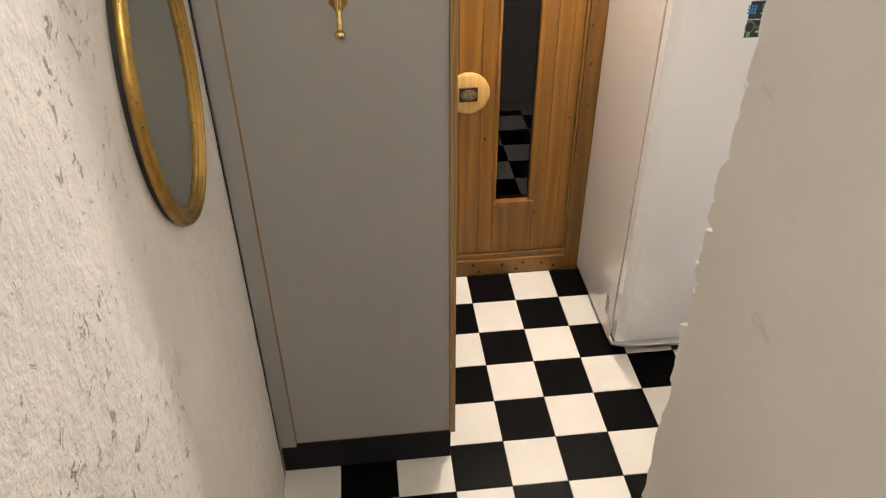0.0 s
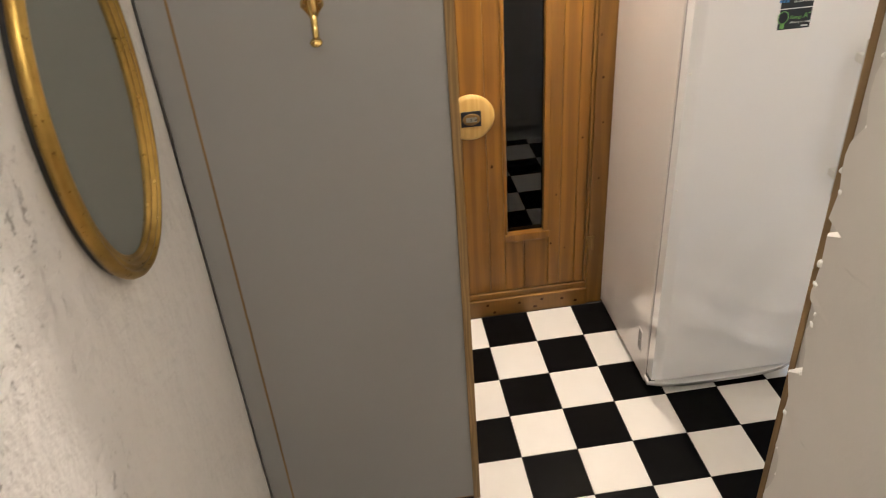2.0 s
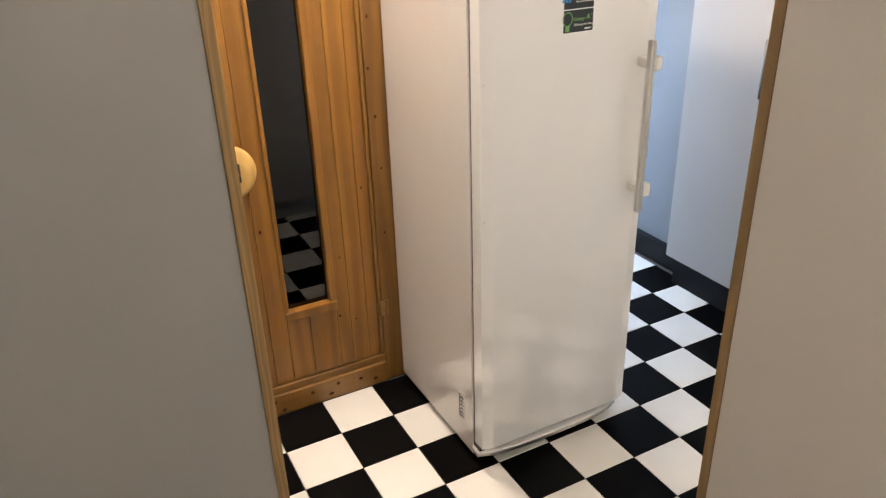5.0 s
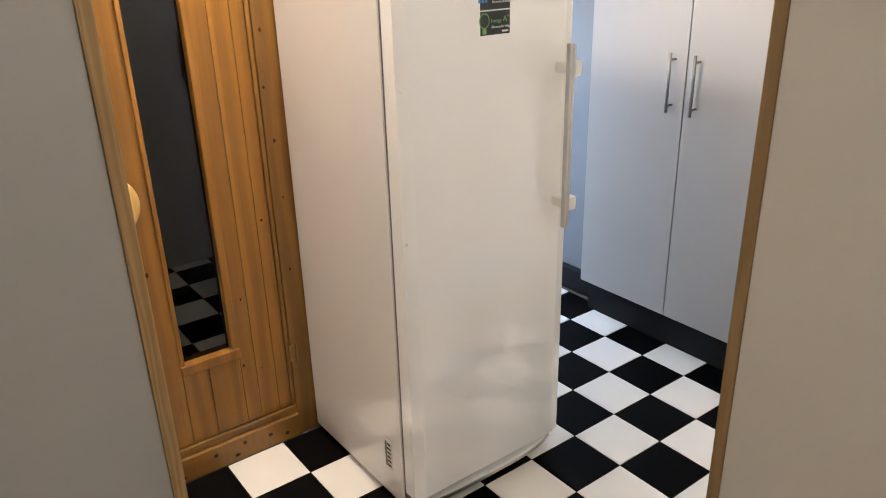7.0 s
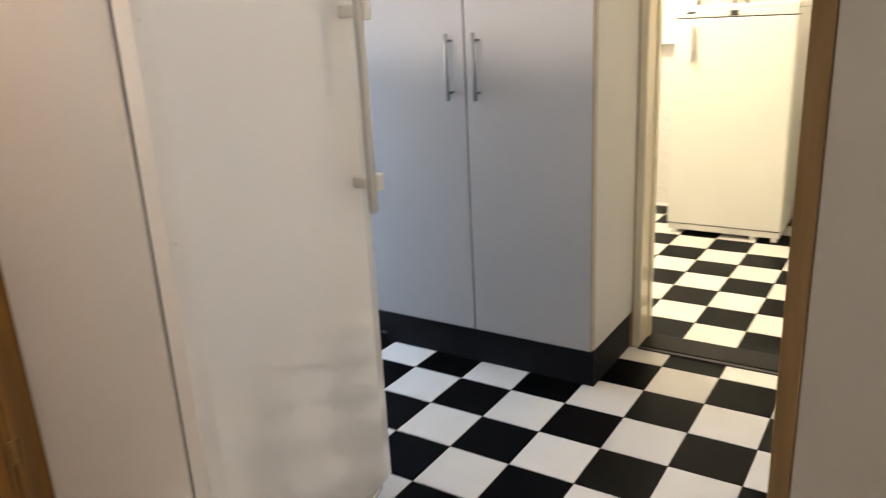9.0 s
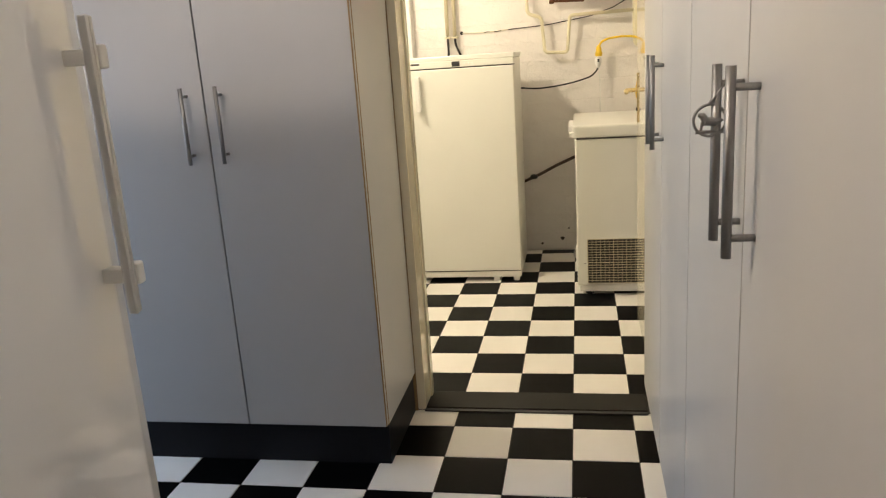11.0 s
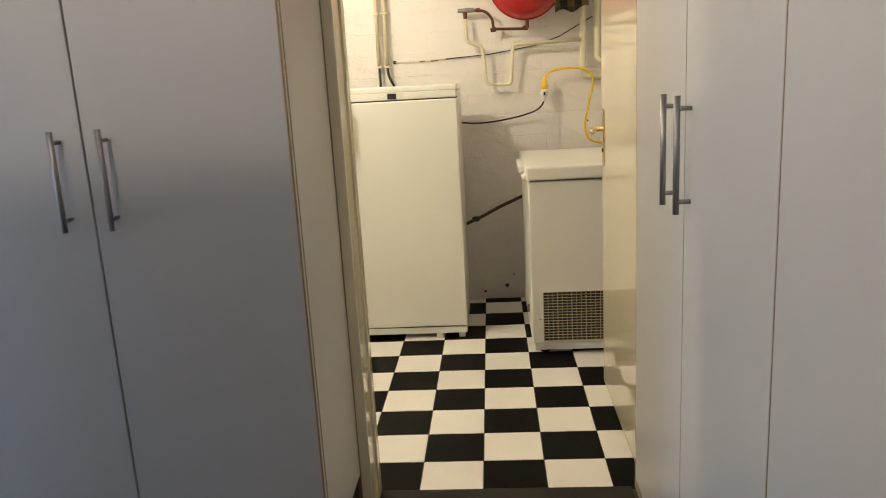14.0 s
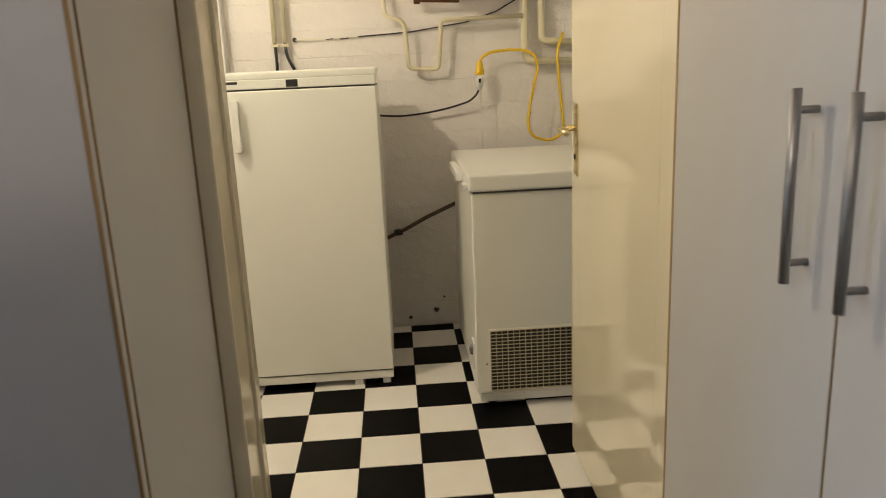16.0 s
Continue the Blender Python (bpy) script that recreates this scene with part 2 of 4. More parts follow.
def pane_glass(name, tint, rough=0.0):
    m, n, l, b = material(name, tint, rough)
    b.inputs["Transmission Weight"].default_value = 1.0
    b.inputs["IOR"].default_value = 1.5
    return m


M_GLASS = pane_glass("window_glass", (0.95, 0.97, 0.97))
M_SMOKED = pane_glass("smoked_sauna_glass", (0.02, 0.02, 0.022))


# ---- mesh helpers ----
def thing(name, at, label, category, group="", kind=""):
    ob = new(name)
    ob.location = at
    ob.empty_display_size = 0.05
    return tagged(ob, label, category, group, kind)


def root_place(ob):
    p = Vector((0, 0, 0))
    while ob:
        p += ob.location
        ob = ob.parent
    return p


def part(name, bm, mat, parent=None, label="", smooth=False):
    """Links a bmesh given in world metres as one mesh under parent."""
    me = bpy.data.meshes.new(name)
    if parent:
        bmesh.ops.translate(bm, verts=bm.verts, vec=-root_place(parent))
    bmesh.ops.recalc_face_normals(bm, faces=bm.faces)
    bm.to_mesh(me)
    bm.free()
    for m in mat if isinstance(mat, (list, tuple)) else (mat,):
        me.materials.append(m)
    if smooth:
        me.shade_smooth()
    ob = new(name, me)
    ob.parent = parent
    if label:
        ob["label"] = label
    return ob


def even_shading(ob):
    """Smooth shading in which the large faces stay true and only the rounded edges turn."""
    m = ob.modifiers.new("even", "WEIGHTED_NORMAL")
    m.mode, m.weight = "FACE_AREA", 100
    return ob


def box(lo, hi, bevel=0.0, bm=None, seg=2):
    out = bm or bmesh.new()
    g = bmesh.ops.create_cube(out, size=1.0)
    vs = g["verts"]
    lo, hi = [min(a, b) for a, b in zip(lo, hi)], [max(a, b) for a, b in zip(lo, hi)]
    for v in vs:
        v.co = [l + (c + 0.5) * (h - l) for l, h, c in zip(lo, hi, v.co)]
    if bevel:
        es = list({e for v in vs for e in v.link_edges})
        bmesh.ops.bevel(out, geom=es, offset=bevel, segments=seg, profile=0.6, affect="EDGES")
    return out


def tube(points, r, n=10, bm=None, ends=True, close=False):
    """A round bar along a polyline; r may be one radius or one for each point."""
    out = bm or bmesh.new()
    pts = [Vector(p) for p in points]
    rs = r if isinstance(r, (list, tuple)) else [r] * len(pts)
    rings, side = [], None
    for i, p in enumerate(pts):
        a, b = pts[i - 1] if i or close else p, pts[(i + 1) % len(pts)] if i < len(pts) - 1 or close else p
        d = (b - a).normalized()
        if side is None:
            side = d.orthogonal().normalized()
        side = (side - d * side.dot(d)).normalized()
        up = d.cross(side)
        rings.append([out.verts.new(p + rs[i] * (math.cos(k * math.tau / n) * side + math.sin(k * math.tau / n) * up)) for k in range(n)])
    pairs = list(zip(rings, rings[1:])) + ([(rings[-1], rings[0])] if close else [])
    for A, B in pairs:
        for k in range(n):
            out.faces.new((A[k], A[(k + 1) % n], B[(k + 1) % n], B[k]))
    if ends and not close:
        out.faces.new(rings[0][::-1])
        out.faces.new(rings[-1])
    return out


def rounded(points, radius, steps=6):
    """Polyline with its corners turned into arcs."""
    pts = [Vector(p) for p in points]
    out = [pts[0]]
    for a, b, c in zip(pts, pts[1:], pts[2:]):
        ra = min(radius, 0.49 * (a - b).length, 0.49 * (c - b).length)
        s, e = b + (a - b).normalized() * ra, b + (c - b).normalized() * ra
        for k in range(steps + 1):
            t = k / steps
            out.append((1 - t) ** 2 * s + 2 * t * (1 - t) * b + t * t * e)
    return out + [pts[-1]]


def lathe(profile, centre, axis="z", n=24, bm=None):
    """Turned shape: profile of (radius, height) along the axis."""
    out = bm or bmesh.new()
    c = Vector(centre)
    rings = []
    for r, h in profile:
        ring = []
        for k in range(n):
            a, b = r * math.cos(k * math.tau / n), r * math.sin(k * math.tau / n)
            o = {"x": (h, a, b), "y": (a, h, b), "z": (a, b, h)}[axis]
            ring.append(out.verts.new(c + Vector(o)))
        rings.append(ring)
    for A, B in zip(rings, rings[1:]):
        for k in range(n):
            out.faces.new((A[k], A[(k + 1) % n], B[(k + 1) % n], B[k]))
    out.faces.new(rings[0])
    out.faces.new(rings[-1][::-1])
    return out


def text_mesh(words, size):
    cu = bpy.data.curves.new("lettering", "FONT")
    cu.body, cu.size, cu.extrude = words, size, 0.0003
    ob = bpy.data.objects.new("lettering", cu)
    me = bpy.data.meshes.new_from_object(ob)
    bm = bmesh.new()
    bm.from_mesh(me)
    bpy.data.objects.remove(ob)
    return bm


def wall(name, lo, hi, mat, label, category="wall"):
    ob = part(name, box(lo, hi), mat)
    return tagged(ob, label, category, kind="structure")


# ---- structure ----
wall("wall_west", (-0.95, -4.60, -0.1), (WEST, 1.5, WELL), M_PLASTER, "white rough plaster wall, dark pits with shade painted in, scuffs")
wall("wall_sauna_side", (0.56, 0.06, -0.1), (1.22, 0.16, CEIL), M_WALL, "white painted wall behind the tall fridge")
wall("wall_sauna_top", (-0.80, 0.06, 2.02), (0.56, 0.16, CEIL), M_WALL, "white painted wall above the sauna door")
wall("wall_sauna_left", (-0.80, 0.06, -0.1), (-0.275, 0.16, 2.02), M_WALL, "white painted wall beside the sauna door")
wall("wall_corridor", (1.22, 0.06, -0.1), (1.30, 1.40, CEIL), M_WALL, "white painted corridor wall")
wall("wall_north", (-0.80, 1.40, -0.1), (1.30, 1.5, CEIL), M_WALL, "plain white painted end wall")
wall("wall_window_low", (1.30, 1.40, -0.1), (2.06, 1.5, 0.35), M_WALL, "white wall under the corridor window")
wall("wall_window_high", (1.30, 1.40, 1.45), (2.06, 1.5, CEIL), M_WALL, "white wall above the corridor window")
wall("wall_recess", (2.06, 0.062, -0.1), (2.45, 1.5, CEIL), M_DIMWALL, "painted wall beside the tall cupboard, dim daylight in its colour")
wall("wall_east", (EAST, -0.846, -0.1), (2.45, 0.062, CEIL), M_WALL, "white painted partition behind the cupboard")
wall("wall_east_head", (EAST, -1.70, 2.03), (2.45, -0.842, CEIL), M_WALL, "white wall above the doorway")
wall("wall_east_south", (EAST, -2.45, -0.1), (2.45, -1.70, CEIL), M_WALL, "white wall beyond the doorway")
wall("wall_south", (0.30, -2.30, -0.1), (EAST, -2.12, CEIL), M_WALL, "white wall behind the row of cupboards")
wall("wall_back_north", (2.45, 0.20, -0.1), (4.70, 0.30, CEIL), M_WALL, "white painted side wall of the back room")
wall("wall_back_south", (2.45, -2.45, -0.1), (4.70, -2.35, CEIL), M_WALL, "white painted side wall of the back room")
wall("wall_stair_end", (-0.80, -4.60, -0.1), (0.30, -4.50, WELL), M_WALL, "plain white wall at the head of the stairs")
wall("wall_well_head", (-0.80, -1.62, CEIL), (0.30, -1.52, WELL), M_WALL, "white wall above the foot of the stairs")

# the stair wall ends in a torn plaster edge
rng = random.Random(5)
bm = bmesh.new()
zs, z = [], -0.1
while z < WELL:
    zs.append(z)
    z += rng.uniform(0.006, 0.030)
zs.append(WELL)
edge = []
bite = 0.0
for z in zs:
    if rng.random() < 0.30:
        bite = rng.uniform(-0.012, 0.008)
    edge.append((z, STAIR_Y + bite + rng.uniform(-0.003, 0.003)))
cols = []
for z, y in edge:
    r = rng.uniform(0.002, 0.008)
    cols.append([bm.verts.new(p) for p in ((STAIR_X, -4.5, z), (STAIR_X, y - 0.03, z), (STAIR_X + rng.uniform(-0.001, 0.0005), y - r, z), (STAIR_X + r, y, z), (0.30, STAIR_Y, z), (0.30, -4.5, z))])
for A, B in zip(cols, cols[1:]):
    for k in range(6):
        bm.faces.new((A[k], A[(k + 1) % 6], B[(k + 1) % 6], B[k]))
bm.faces.new(cols[0])
bm.faces.new(cols[-1][::-1])
stair_wall = tagged(part("wall_stair", bm, M_BRICKPAINT), "white painted stair wall with a torn plaster edge", "wall", kind="structure")
for k in range(26):
    z, y = edge[int(len(edge) * (0.24 + 0.012 * k + rng.uniform(0.0, 0.010)))]
    bm = bmesh.new()
    bmesh.ops.create_icosphere(bm, subdivisions=2, radius=1.0)
    for v in bm.verts:
        v.co *= rng.uniform(0.7, 1.15)
    big = 0.0036 if rng.random() < 0.3 else 0.0022
    bmesh.ops.scale(bm, vec=(0.0025, big, big * rng.uniform(0.9, 2.2)), verts=bm.verts)
    bmesh.ops.rotate(bm, verts=bm.verts, cent=(0, 0, 0), matrix=Matrix.Rotation(rng.uniform(0.2, 0.9), 3, "X"))
    bmesh.ops.translate(bm, vec=(STAIR_X + 0.001, y - 0.006, z), verts=bm.verts)
    part("plaster_chip", bm, M_CHIP, stair_wall, smooth=True)

ceiling = part("ceiling", box((-0.95, -1.52, CEIL), (4.70, 1.5, CEIL + 0.1)), M_CEIL)
tagged(ceiling, "plain white painted low ceiling", "ceiling", kind="structure")
tagged(part("ceiling_south", box((0.30, -2.45, CEIL), (4.70, -1.52, CEIL + 0.1)), M_CEIL), "plain white painted low ceiling", "ceiling", kind="structure")
tagged(part("ceiling_stairs", box((-0.95, -4.60, WELL), (0.40, -1.52, WELL + 0.1)), M_CEIL), "plain white ceiling over the stairs", "ceiling", kind="structure")

# painted block wall of the back room: single blocks with shallow joints
back_wall = tagged(part("wall_back", box((BACK_X - 0.0064, -2.35, -0.1), (4.70, 0.20, CEIL)), M_BLOCK), "white painted blockwork wall with pipes on it", "wall", kind="structure")


def block_mesh(w, h, seed):
    r = random.Random(seed)
    b = box((0, 0, 0), (0.0205, w, h), 0.0025, seg=1)
    for v in b.verts:
        v.co += Vector((r.uniform(-0.0007, 0.0007), r.uniform(-0.004, 0.004), r.uniform(-0.003, 0.003)))
    me = bpy.data.meshes.new("block")
    bmesh.ops.recalc_face_normals(b, faces=b.faces)
    b.to_mesh(me)
    b.free()
    me.materials.append(M_BLOCK)
    return me


# ---- stairs ----
stairs = thing("staircase", (-0.41, -2.2, 0), "narrow brown wooden basement stairs between white walls", "stairs", kind="structure")
GOING, RISE, FOOT = 0.185, 0.185, -1.90
for k in range(7):
    y = FOOT - GOING * k
    last = k == 6
    part("tread", box((WEST + 0.002, y + 0.02, RISE * (k + 1) - 0.03), (STAIR_X - 0.002, -4.5 if last else y - GOING, RISE * (k + 1)), 0.004), M_STEP, stairs)
    part("riser", box((WEST + 0.002, y - 0.018, RISE * k), (STAIR_X - 0.002, y, RISE * (k + 1) - 0.03)), M_STEP, stairs)

# ---- doorway, threshold and open door ----
door_frame = thing("door_frame_1", (2.39, -1.27, 0), "cream gloss painted wooden door frame without its leaf", "door frame", kind="structure")
part("jamb", box((EAST - 0.012, -0.880, 0.0), (2.462, -0.8465, 2.03), 0.004), M_CREAM, door_frame)
part("jamb", box((2.342, -1.70, 0.0), (2.462, -1.662, 2.03), 0.004), M_CREAM, door_frame)
part("head", box((EAST - 0.012, -1.652, 1.985), (2.462, -0.877, 2.03), 0.004), M_CREAM, door_frame)
part("stop", box((2.405, -0.887, 0.012), (2.44, -0.879, 1.985), 0.002), M_CREAM, door_frame)
switch = thing("light_switch", (EAST - 0.012, -0.87, 1.53), "small white surface light switch box on the door frame", "switch")
part("box", box((EAST - 0.036, -0.886, 1.494), (EAST - 0.0125, -0.8535, 1.575), 0.004), M_WHITE_P, switch)
part("rocker", box((EAST - 0.040, -0.879, 1.525), (EAST - 0.035, -0.861, 1.560), 0.002), M_RED, switch, "red rocker")
bm = box((EAST - 0.01, -1.652, 0.0), (2.452, -0.877, 0.010), 0.004)
tagged(part("threshold", bm, M_SILL), "worn black wooden threshold strip on the floor", "threshold", kind="structure")
bm = box((EAST - 0.028, -1.652, 0.0), (EAST - 0.01, -0.877, 0.006), 0.002)
tagged(part("threshold_trim", bm, M_BLACK_P), "thin black metal strip before the threshold", "trim", kind="structure")

door = thing("door_1", (2.47, -1.69, 0), "open cream gloss painted flush door standing along the wall", "door", kind="structure")
part("leaf", box((2.475, -1.726, 0.012), (3.262, -1.686, 2.0), 0.003), M_CREAM, door)
handle = part("handle_plate", box((3.185, -1.6865, 0.900), (3.220, -1.681, 1.105), 0.002), M_LEVER, door, "brass back plate")
part("lever", tube(rounded([(3.203, -1.682, 1.035), (3.203, -1.636, 1.035), (3.095, -1.632, 1.033)], 0.018), [0.009] * 8 + [0.0085], 10), M_LEVER, handle, smooth=True)
part("keyhole", lathe([(0.008, 0.0), (0.008, 0.004), (0.004, 0.005)], (3.203, -1.682, 0.955), "y", 12), M_BLACK_P, handle)
for z in (0.22, 1.0, 1.78):
    part("hinge", tube([(2.468, -1.672, z - 0.045), (2.468, -1.672, z + 0.045)], 0.007, 8), M_BRASS, door)

# ---- corridor window ----
win = thing("window_1", (1.68, 1.45, 0.35), "white framed window letting in cool daylight", "window", kind="structure")
for lo, hi in (((1.30, 1.43, 0.35), (1.35, 1.48, 1.45)), ((2.01, 1.43, 0.35), (2.06, 1.48, 1.45)), ((1.35, 1.43, 0.35), (2.01, 1.48, 0.40)), ((1.35, 1.43, 1.40), (2.01, 1.48, 1.45))):
    part("frame_bar", box(lo, hi, 0.004), M_WHITE_P, win)
pane = part("pane", box((1.35, 1.452, 0.40), (2.01, 1.458, 1.40)), M_GLASS, win)
pane.visible_shadow = False

# ---- sauna door ----
sauna = thing("sauna_door", (0.12, SAUNA_Y, 0), "closed varnished pine sauna door with a narrow dark window", "sauna door")
SD0, SD1, SZ0, SZ1 = -0.225, 0.455, 0.118, 1.95
GX0, GX1, GZ0, GZ1 = 0.127, 0.277, 0.402, 1.72
f0 = 0.020
boards = [-0.225, -0.135, -0.042, 0.051, GX0 - 0.012, 0.197, GX1 + 0.022, 0.348, 0.412, 0.455]
for a, b in zip(boards, boards[1:]):
    a2, b2 = a + 0.0005, b - 0.0005
    if b <= GX0 - 0.01 or a >= GX1 + 0.02:
        part("board", box((a2, f0, SZ0), (b2, f0 + 0.04, SZ1), 0.0018, seg=1), M_PINE, sauna)
    else:
        part("board", box((a2, f0, SZ0), (b2, f0 + 0.04, GZ0 - 0.030), 0.0018, seg=1), M_PINE, sauna)
        part("board", box((a2, f0, GZ1 + 0.022), (b2, f0 + 0.04, SZ1), 0.0018, seg=1), M_PINE, sauna)
for lo, hi in (((GX0 - 0.014, f0 - 0.008, GZ0), (GX0, f0 + 0.042, GZ1)), ((GX1, f0 - 0.008, GZ0), (GX1 + 0.024, f0 + 0.042, GZ1)), ((GX0 - 0.014, f0 - 0.014, GZ0 - 0.034), (GX1 + 0.024, f0 + 0.042, GZ0)), ((GX0 - 0.024, f0 - 0.008, GZ1), (GX1 + 0.024, f0 + 0.042, GZ1 + 0.024))):
    part("glazing_bead", box(lo, hi, 0.004), M_PINE, sauna)
part("glass", box((GX0, f0 + 0.018, GZ0), (GX1, f0 + 0.024, GZ1)), M_SMOKED, sauna, "dark smoked glass")
part("edge_strip", box((0.4555, f0 - 0.006, 0.118), (0.4685, f0 + 0.03, 1.95), 0.003), M_PINE_FRAME, sauna)
disc = part("handle_disc", lathe([(0.064, 0.0), (0.080, -0.006), (0.088, -0.016), (0.090, -0.024), (0.086, -0.031), (0.074, -0.036), (0.040, -0.038)], (-0.008, f0, 0.93), "y", 40), M_BIRCH, sauna, "round pale wooden pull", smooth=True)
part("dial_frame", box((-0.046, f0 - 0.043, 0.901), (0.029, f0 - 0.037, 0.961), 0.002), M_BLACK_P, disc)
bm = lathe([(0.033, 0.0), (0.033, -0.004), (0.029, -0.006)], (0, 0, 0), "y", 32)
bmesh.ops.scale(bm, vec=(1, 1, 0.70), verts=bm.verts)
bmesh.ops.translate(bm, vec=(-0.008, f0 - 0.042, 0.931), verts=bm.verts)
part("dial", bm, M_HINGE, disc)
part("dial_face", box((-0.028, f0 - 0.0490, 0.922), (0.012, f0 - 0.0478, 0.941), 0.0), M_DIAL, disc)
part("dial_mark", box((-0.012, f0 - 0.0500, 0.926), (-0.008, f0 - 0.0488, 0.937)), M_BLACK_P, disc)
part("dial_mark", box((0.004, f0 - 0.0500, 0.928), (0.013, f0 - 0.0488, 0.932)), M_BLACK_P, disc)
disc.location.z += 0.014
part("hinge", box((0.462, f0 - 0.016, 0.29), (0.494, f0 - 0.010, 0.350), 0.002), M_HINGE, sauna)
part("hinge_pin", tube([(0.4865, f0 - 0.018, 0.285), (0.4865, f0 - 0.018, 0.355)], 0.004, 8), M_HINGE, sauna)
krng = random.Random(11)
for x, z in ((0.482, 1.20), (0.496, 1.04), (0.50, 0.62), (0.505, 0.86), (0.49, 1.36), (0.37, 0.30), (0.33, 0.56), (0.43, 0.80), (0.07, 0.72), (0.31, 0.33)):
    a, b = krng.uniform(0.0028, 0.0048), krng.uniform(1.1, 1.7)
    bm = lathe([(a, 0.0), (a * 0.8, -0.0012), (a * 0.3, -0.0016)], (0, 0, 0), "y", 10)
    bmesh.ops.scale(bm, vec=(1, 1, b), verts=bm.verts)
    bmesh.ops.translate(bm, vec=(x, (f0 if x < 0.45 else f0 - 0.012), z), verts=bm.verts)
    part("knot", bm, M_KNOT, sauna)

sframe = thing("sauna_door_frame", (0.15, 0.04, 0), "knotty pine frame and bottom rail around the sauna door", "door frame", kind="structure")
part("jamb", box((0.4695, f0 - 0.012, 0.0), (0.56, 0.10, 2.02), 0.004), M_PINE_FRAME, sframe)
part("jamb", box((-0.275, f0 - 0.012, 0.0), (-0.228, 0.10, 2.02), 0.004), M_PINE_FRAME, sframe)
part("head", box((-0.228, f0 - 0.012, 1.955), (0.469, 0.10, 2.02), 0.004), M_PINE_RAIL, sframe)
rail = part("rail", box((-0.228, f0 - 0.020, 0.0), (0.469, 0.10, 0.086), 0.005), M_PINE_RAIL, sframe)
part("rail", box((-0.228, f0 - 0.008, 0.087), (0.469, 0.09, 0.114), 0.004), M_PINE_RAIL, sframe)
for x, z in ((0.06, 0.02), (0.17, 0.055), (0.24, 0.025), (0.27, 0.06), (0.36, 0.05), (0.42, 0.03), (0.03, 0.062)):
    bm = lathe([(0.007, 0.0), (0.006, -0.0012), (0.002, -0.0016)], (0, 0, 0), "y", 10)
    bmesh.ops.scale(bm, vec=(krng.uniform(1.0, 1.6), 1, 1), verts=bm.verts)
    bmesh.ops.translate(bm, vec=(x, f0 - 0.020, z), verts=bm.verts)
    part("knot", bm, M_KNOT, sframe)

# ---- wardrobe with a clothes hook ----
ward = thing("wardrobe", (-0.5, -0.85, 0), "tall grey laminate wardrobe end with raw brown board edges", "wardrobe")
part("body", box((WEST + 0.004, WARD_Y + 0.022, 0.178), (WARD_X - 0.001, -0.60, 2.12)), M_WARD, ward)
part("filler_strip", box((WEST + 0.006, WARD_Y + 0.004, 0.155), (-0.740, WARD_Y + 0.021, 2.12), 0.001), M_WARD, ward)
part("back_panel", box((-0.734, WARD_Y, 0.181), (-0.2100, WARD_Y + 0.021, 2.12), 0.0008), M_WARD, ward)
part("panel_edge", box((-0.7395, WARD_Y + 0.001, 0.176), (-0.7345, WARD_Y + 0.021, 2.12)), M_EDGE, ward)
part("bottom_edge", box((-0.7345, WARD_Y + 0.001, 0.1755), (-0.2100, WARD_Y + 0.020, 0.1807)), M_EDGE, ward)
part("side_edge", box((-0.2095, WARD_Y - 0.006, 0.172), (WARD_X, WARD_Y + 0.0215, 2.12), 0.001), M_EDGE, ward)
part("plinth", box((WEST + 0.004, WARD_Y + 0.03, 0.0), (WARD_X - 0.012, -0.62, 0.1745)), M_PLINTH, ward)
# thin black rod draws the line of shade in the wall corner
bm = tube([(WEST + 0.003, WARD_Y + 0.002, 0.0), (WEST + 0.003, WARD_Y + 0.002, 2.1)], 0.0015, 6)
part("shadow_gap", bm, M_BLACK_P, ward)

hook = thing("coat_hook", (-0.468, WARD_Y, 1.66), "small cast brass double coat hook screwed to the wardrobe", "coat hook")
HX, HZ = -0.466, 1.682
bm = bmesh.new()
rim = [(0.0, 0.044), (0.013, 0.020), (0.029, 0.004), (0.030, -0.008), (0.016, -0.024), (0.006, -0.042), (-0.006, -0.042), (-0.016, -0.024), (-0.030, -0.008), (-0.029, 0.004), (-0.013, 0.020)]
rim = [(0.76 * x, 0.86 * z) for x, z in rim]
low = [bm.verts.new((HX + x, WARD_Y, HZ + z)) for x, z in rim]
top = [bm.verts.new((HX + x * 0.82, WARD_Y - 0.007, HZ + z * 0.9)) for x, z in rim]
for k in range(len(rim)):
    j = (k + 1) % len(rim)
    bm.faces.new((low[k], low[j], top[j], top[k]))
bm.faces.new(top)
bm.faces.new(low[::-1])
plate = part("plate", bm, M_BRASS, hook)
part("lower_prong", tube(rounded([(HX, WARD_Y - 0.004, HZ + 0.0), (HX, WARD_Y - 0.012, HZ - 0.048), (HX, WARD_Y - 0.030, HZ - 0.068), (HX, WARD_Y - 0.046, HZ - 0.062)], 0.02), 0.0068, 10), M_BRASS, hook, smooth=True)
part("boss", lathe([(0.007, -0.028), (0.0095, -0.010), (0.0095, 0.004), (0.0075, 0.020), (0.006, 0.034)], (HX, WARD_Y - 0.006, HZ), "z", 16), M_BRASS, hook, smooth=True)
part("ball_tip", lathe([(0.002, -0.009), (0.010, -0.006), (0.013, 0.0), (0.010, 0.006), (0.002, 0.009)], (HX, WARD_Y - 0.047, HZ - 0.064), "z", 14), M_BRASS, hook, smooth=True)
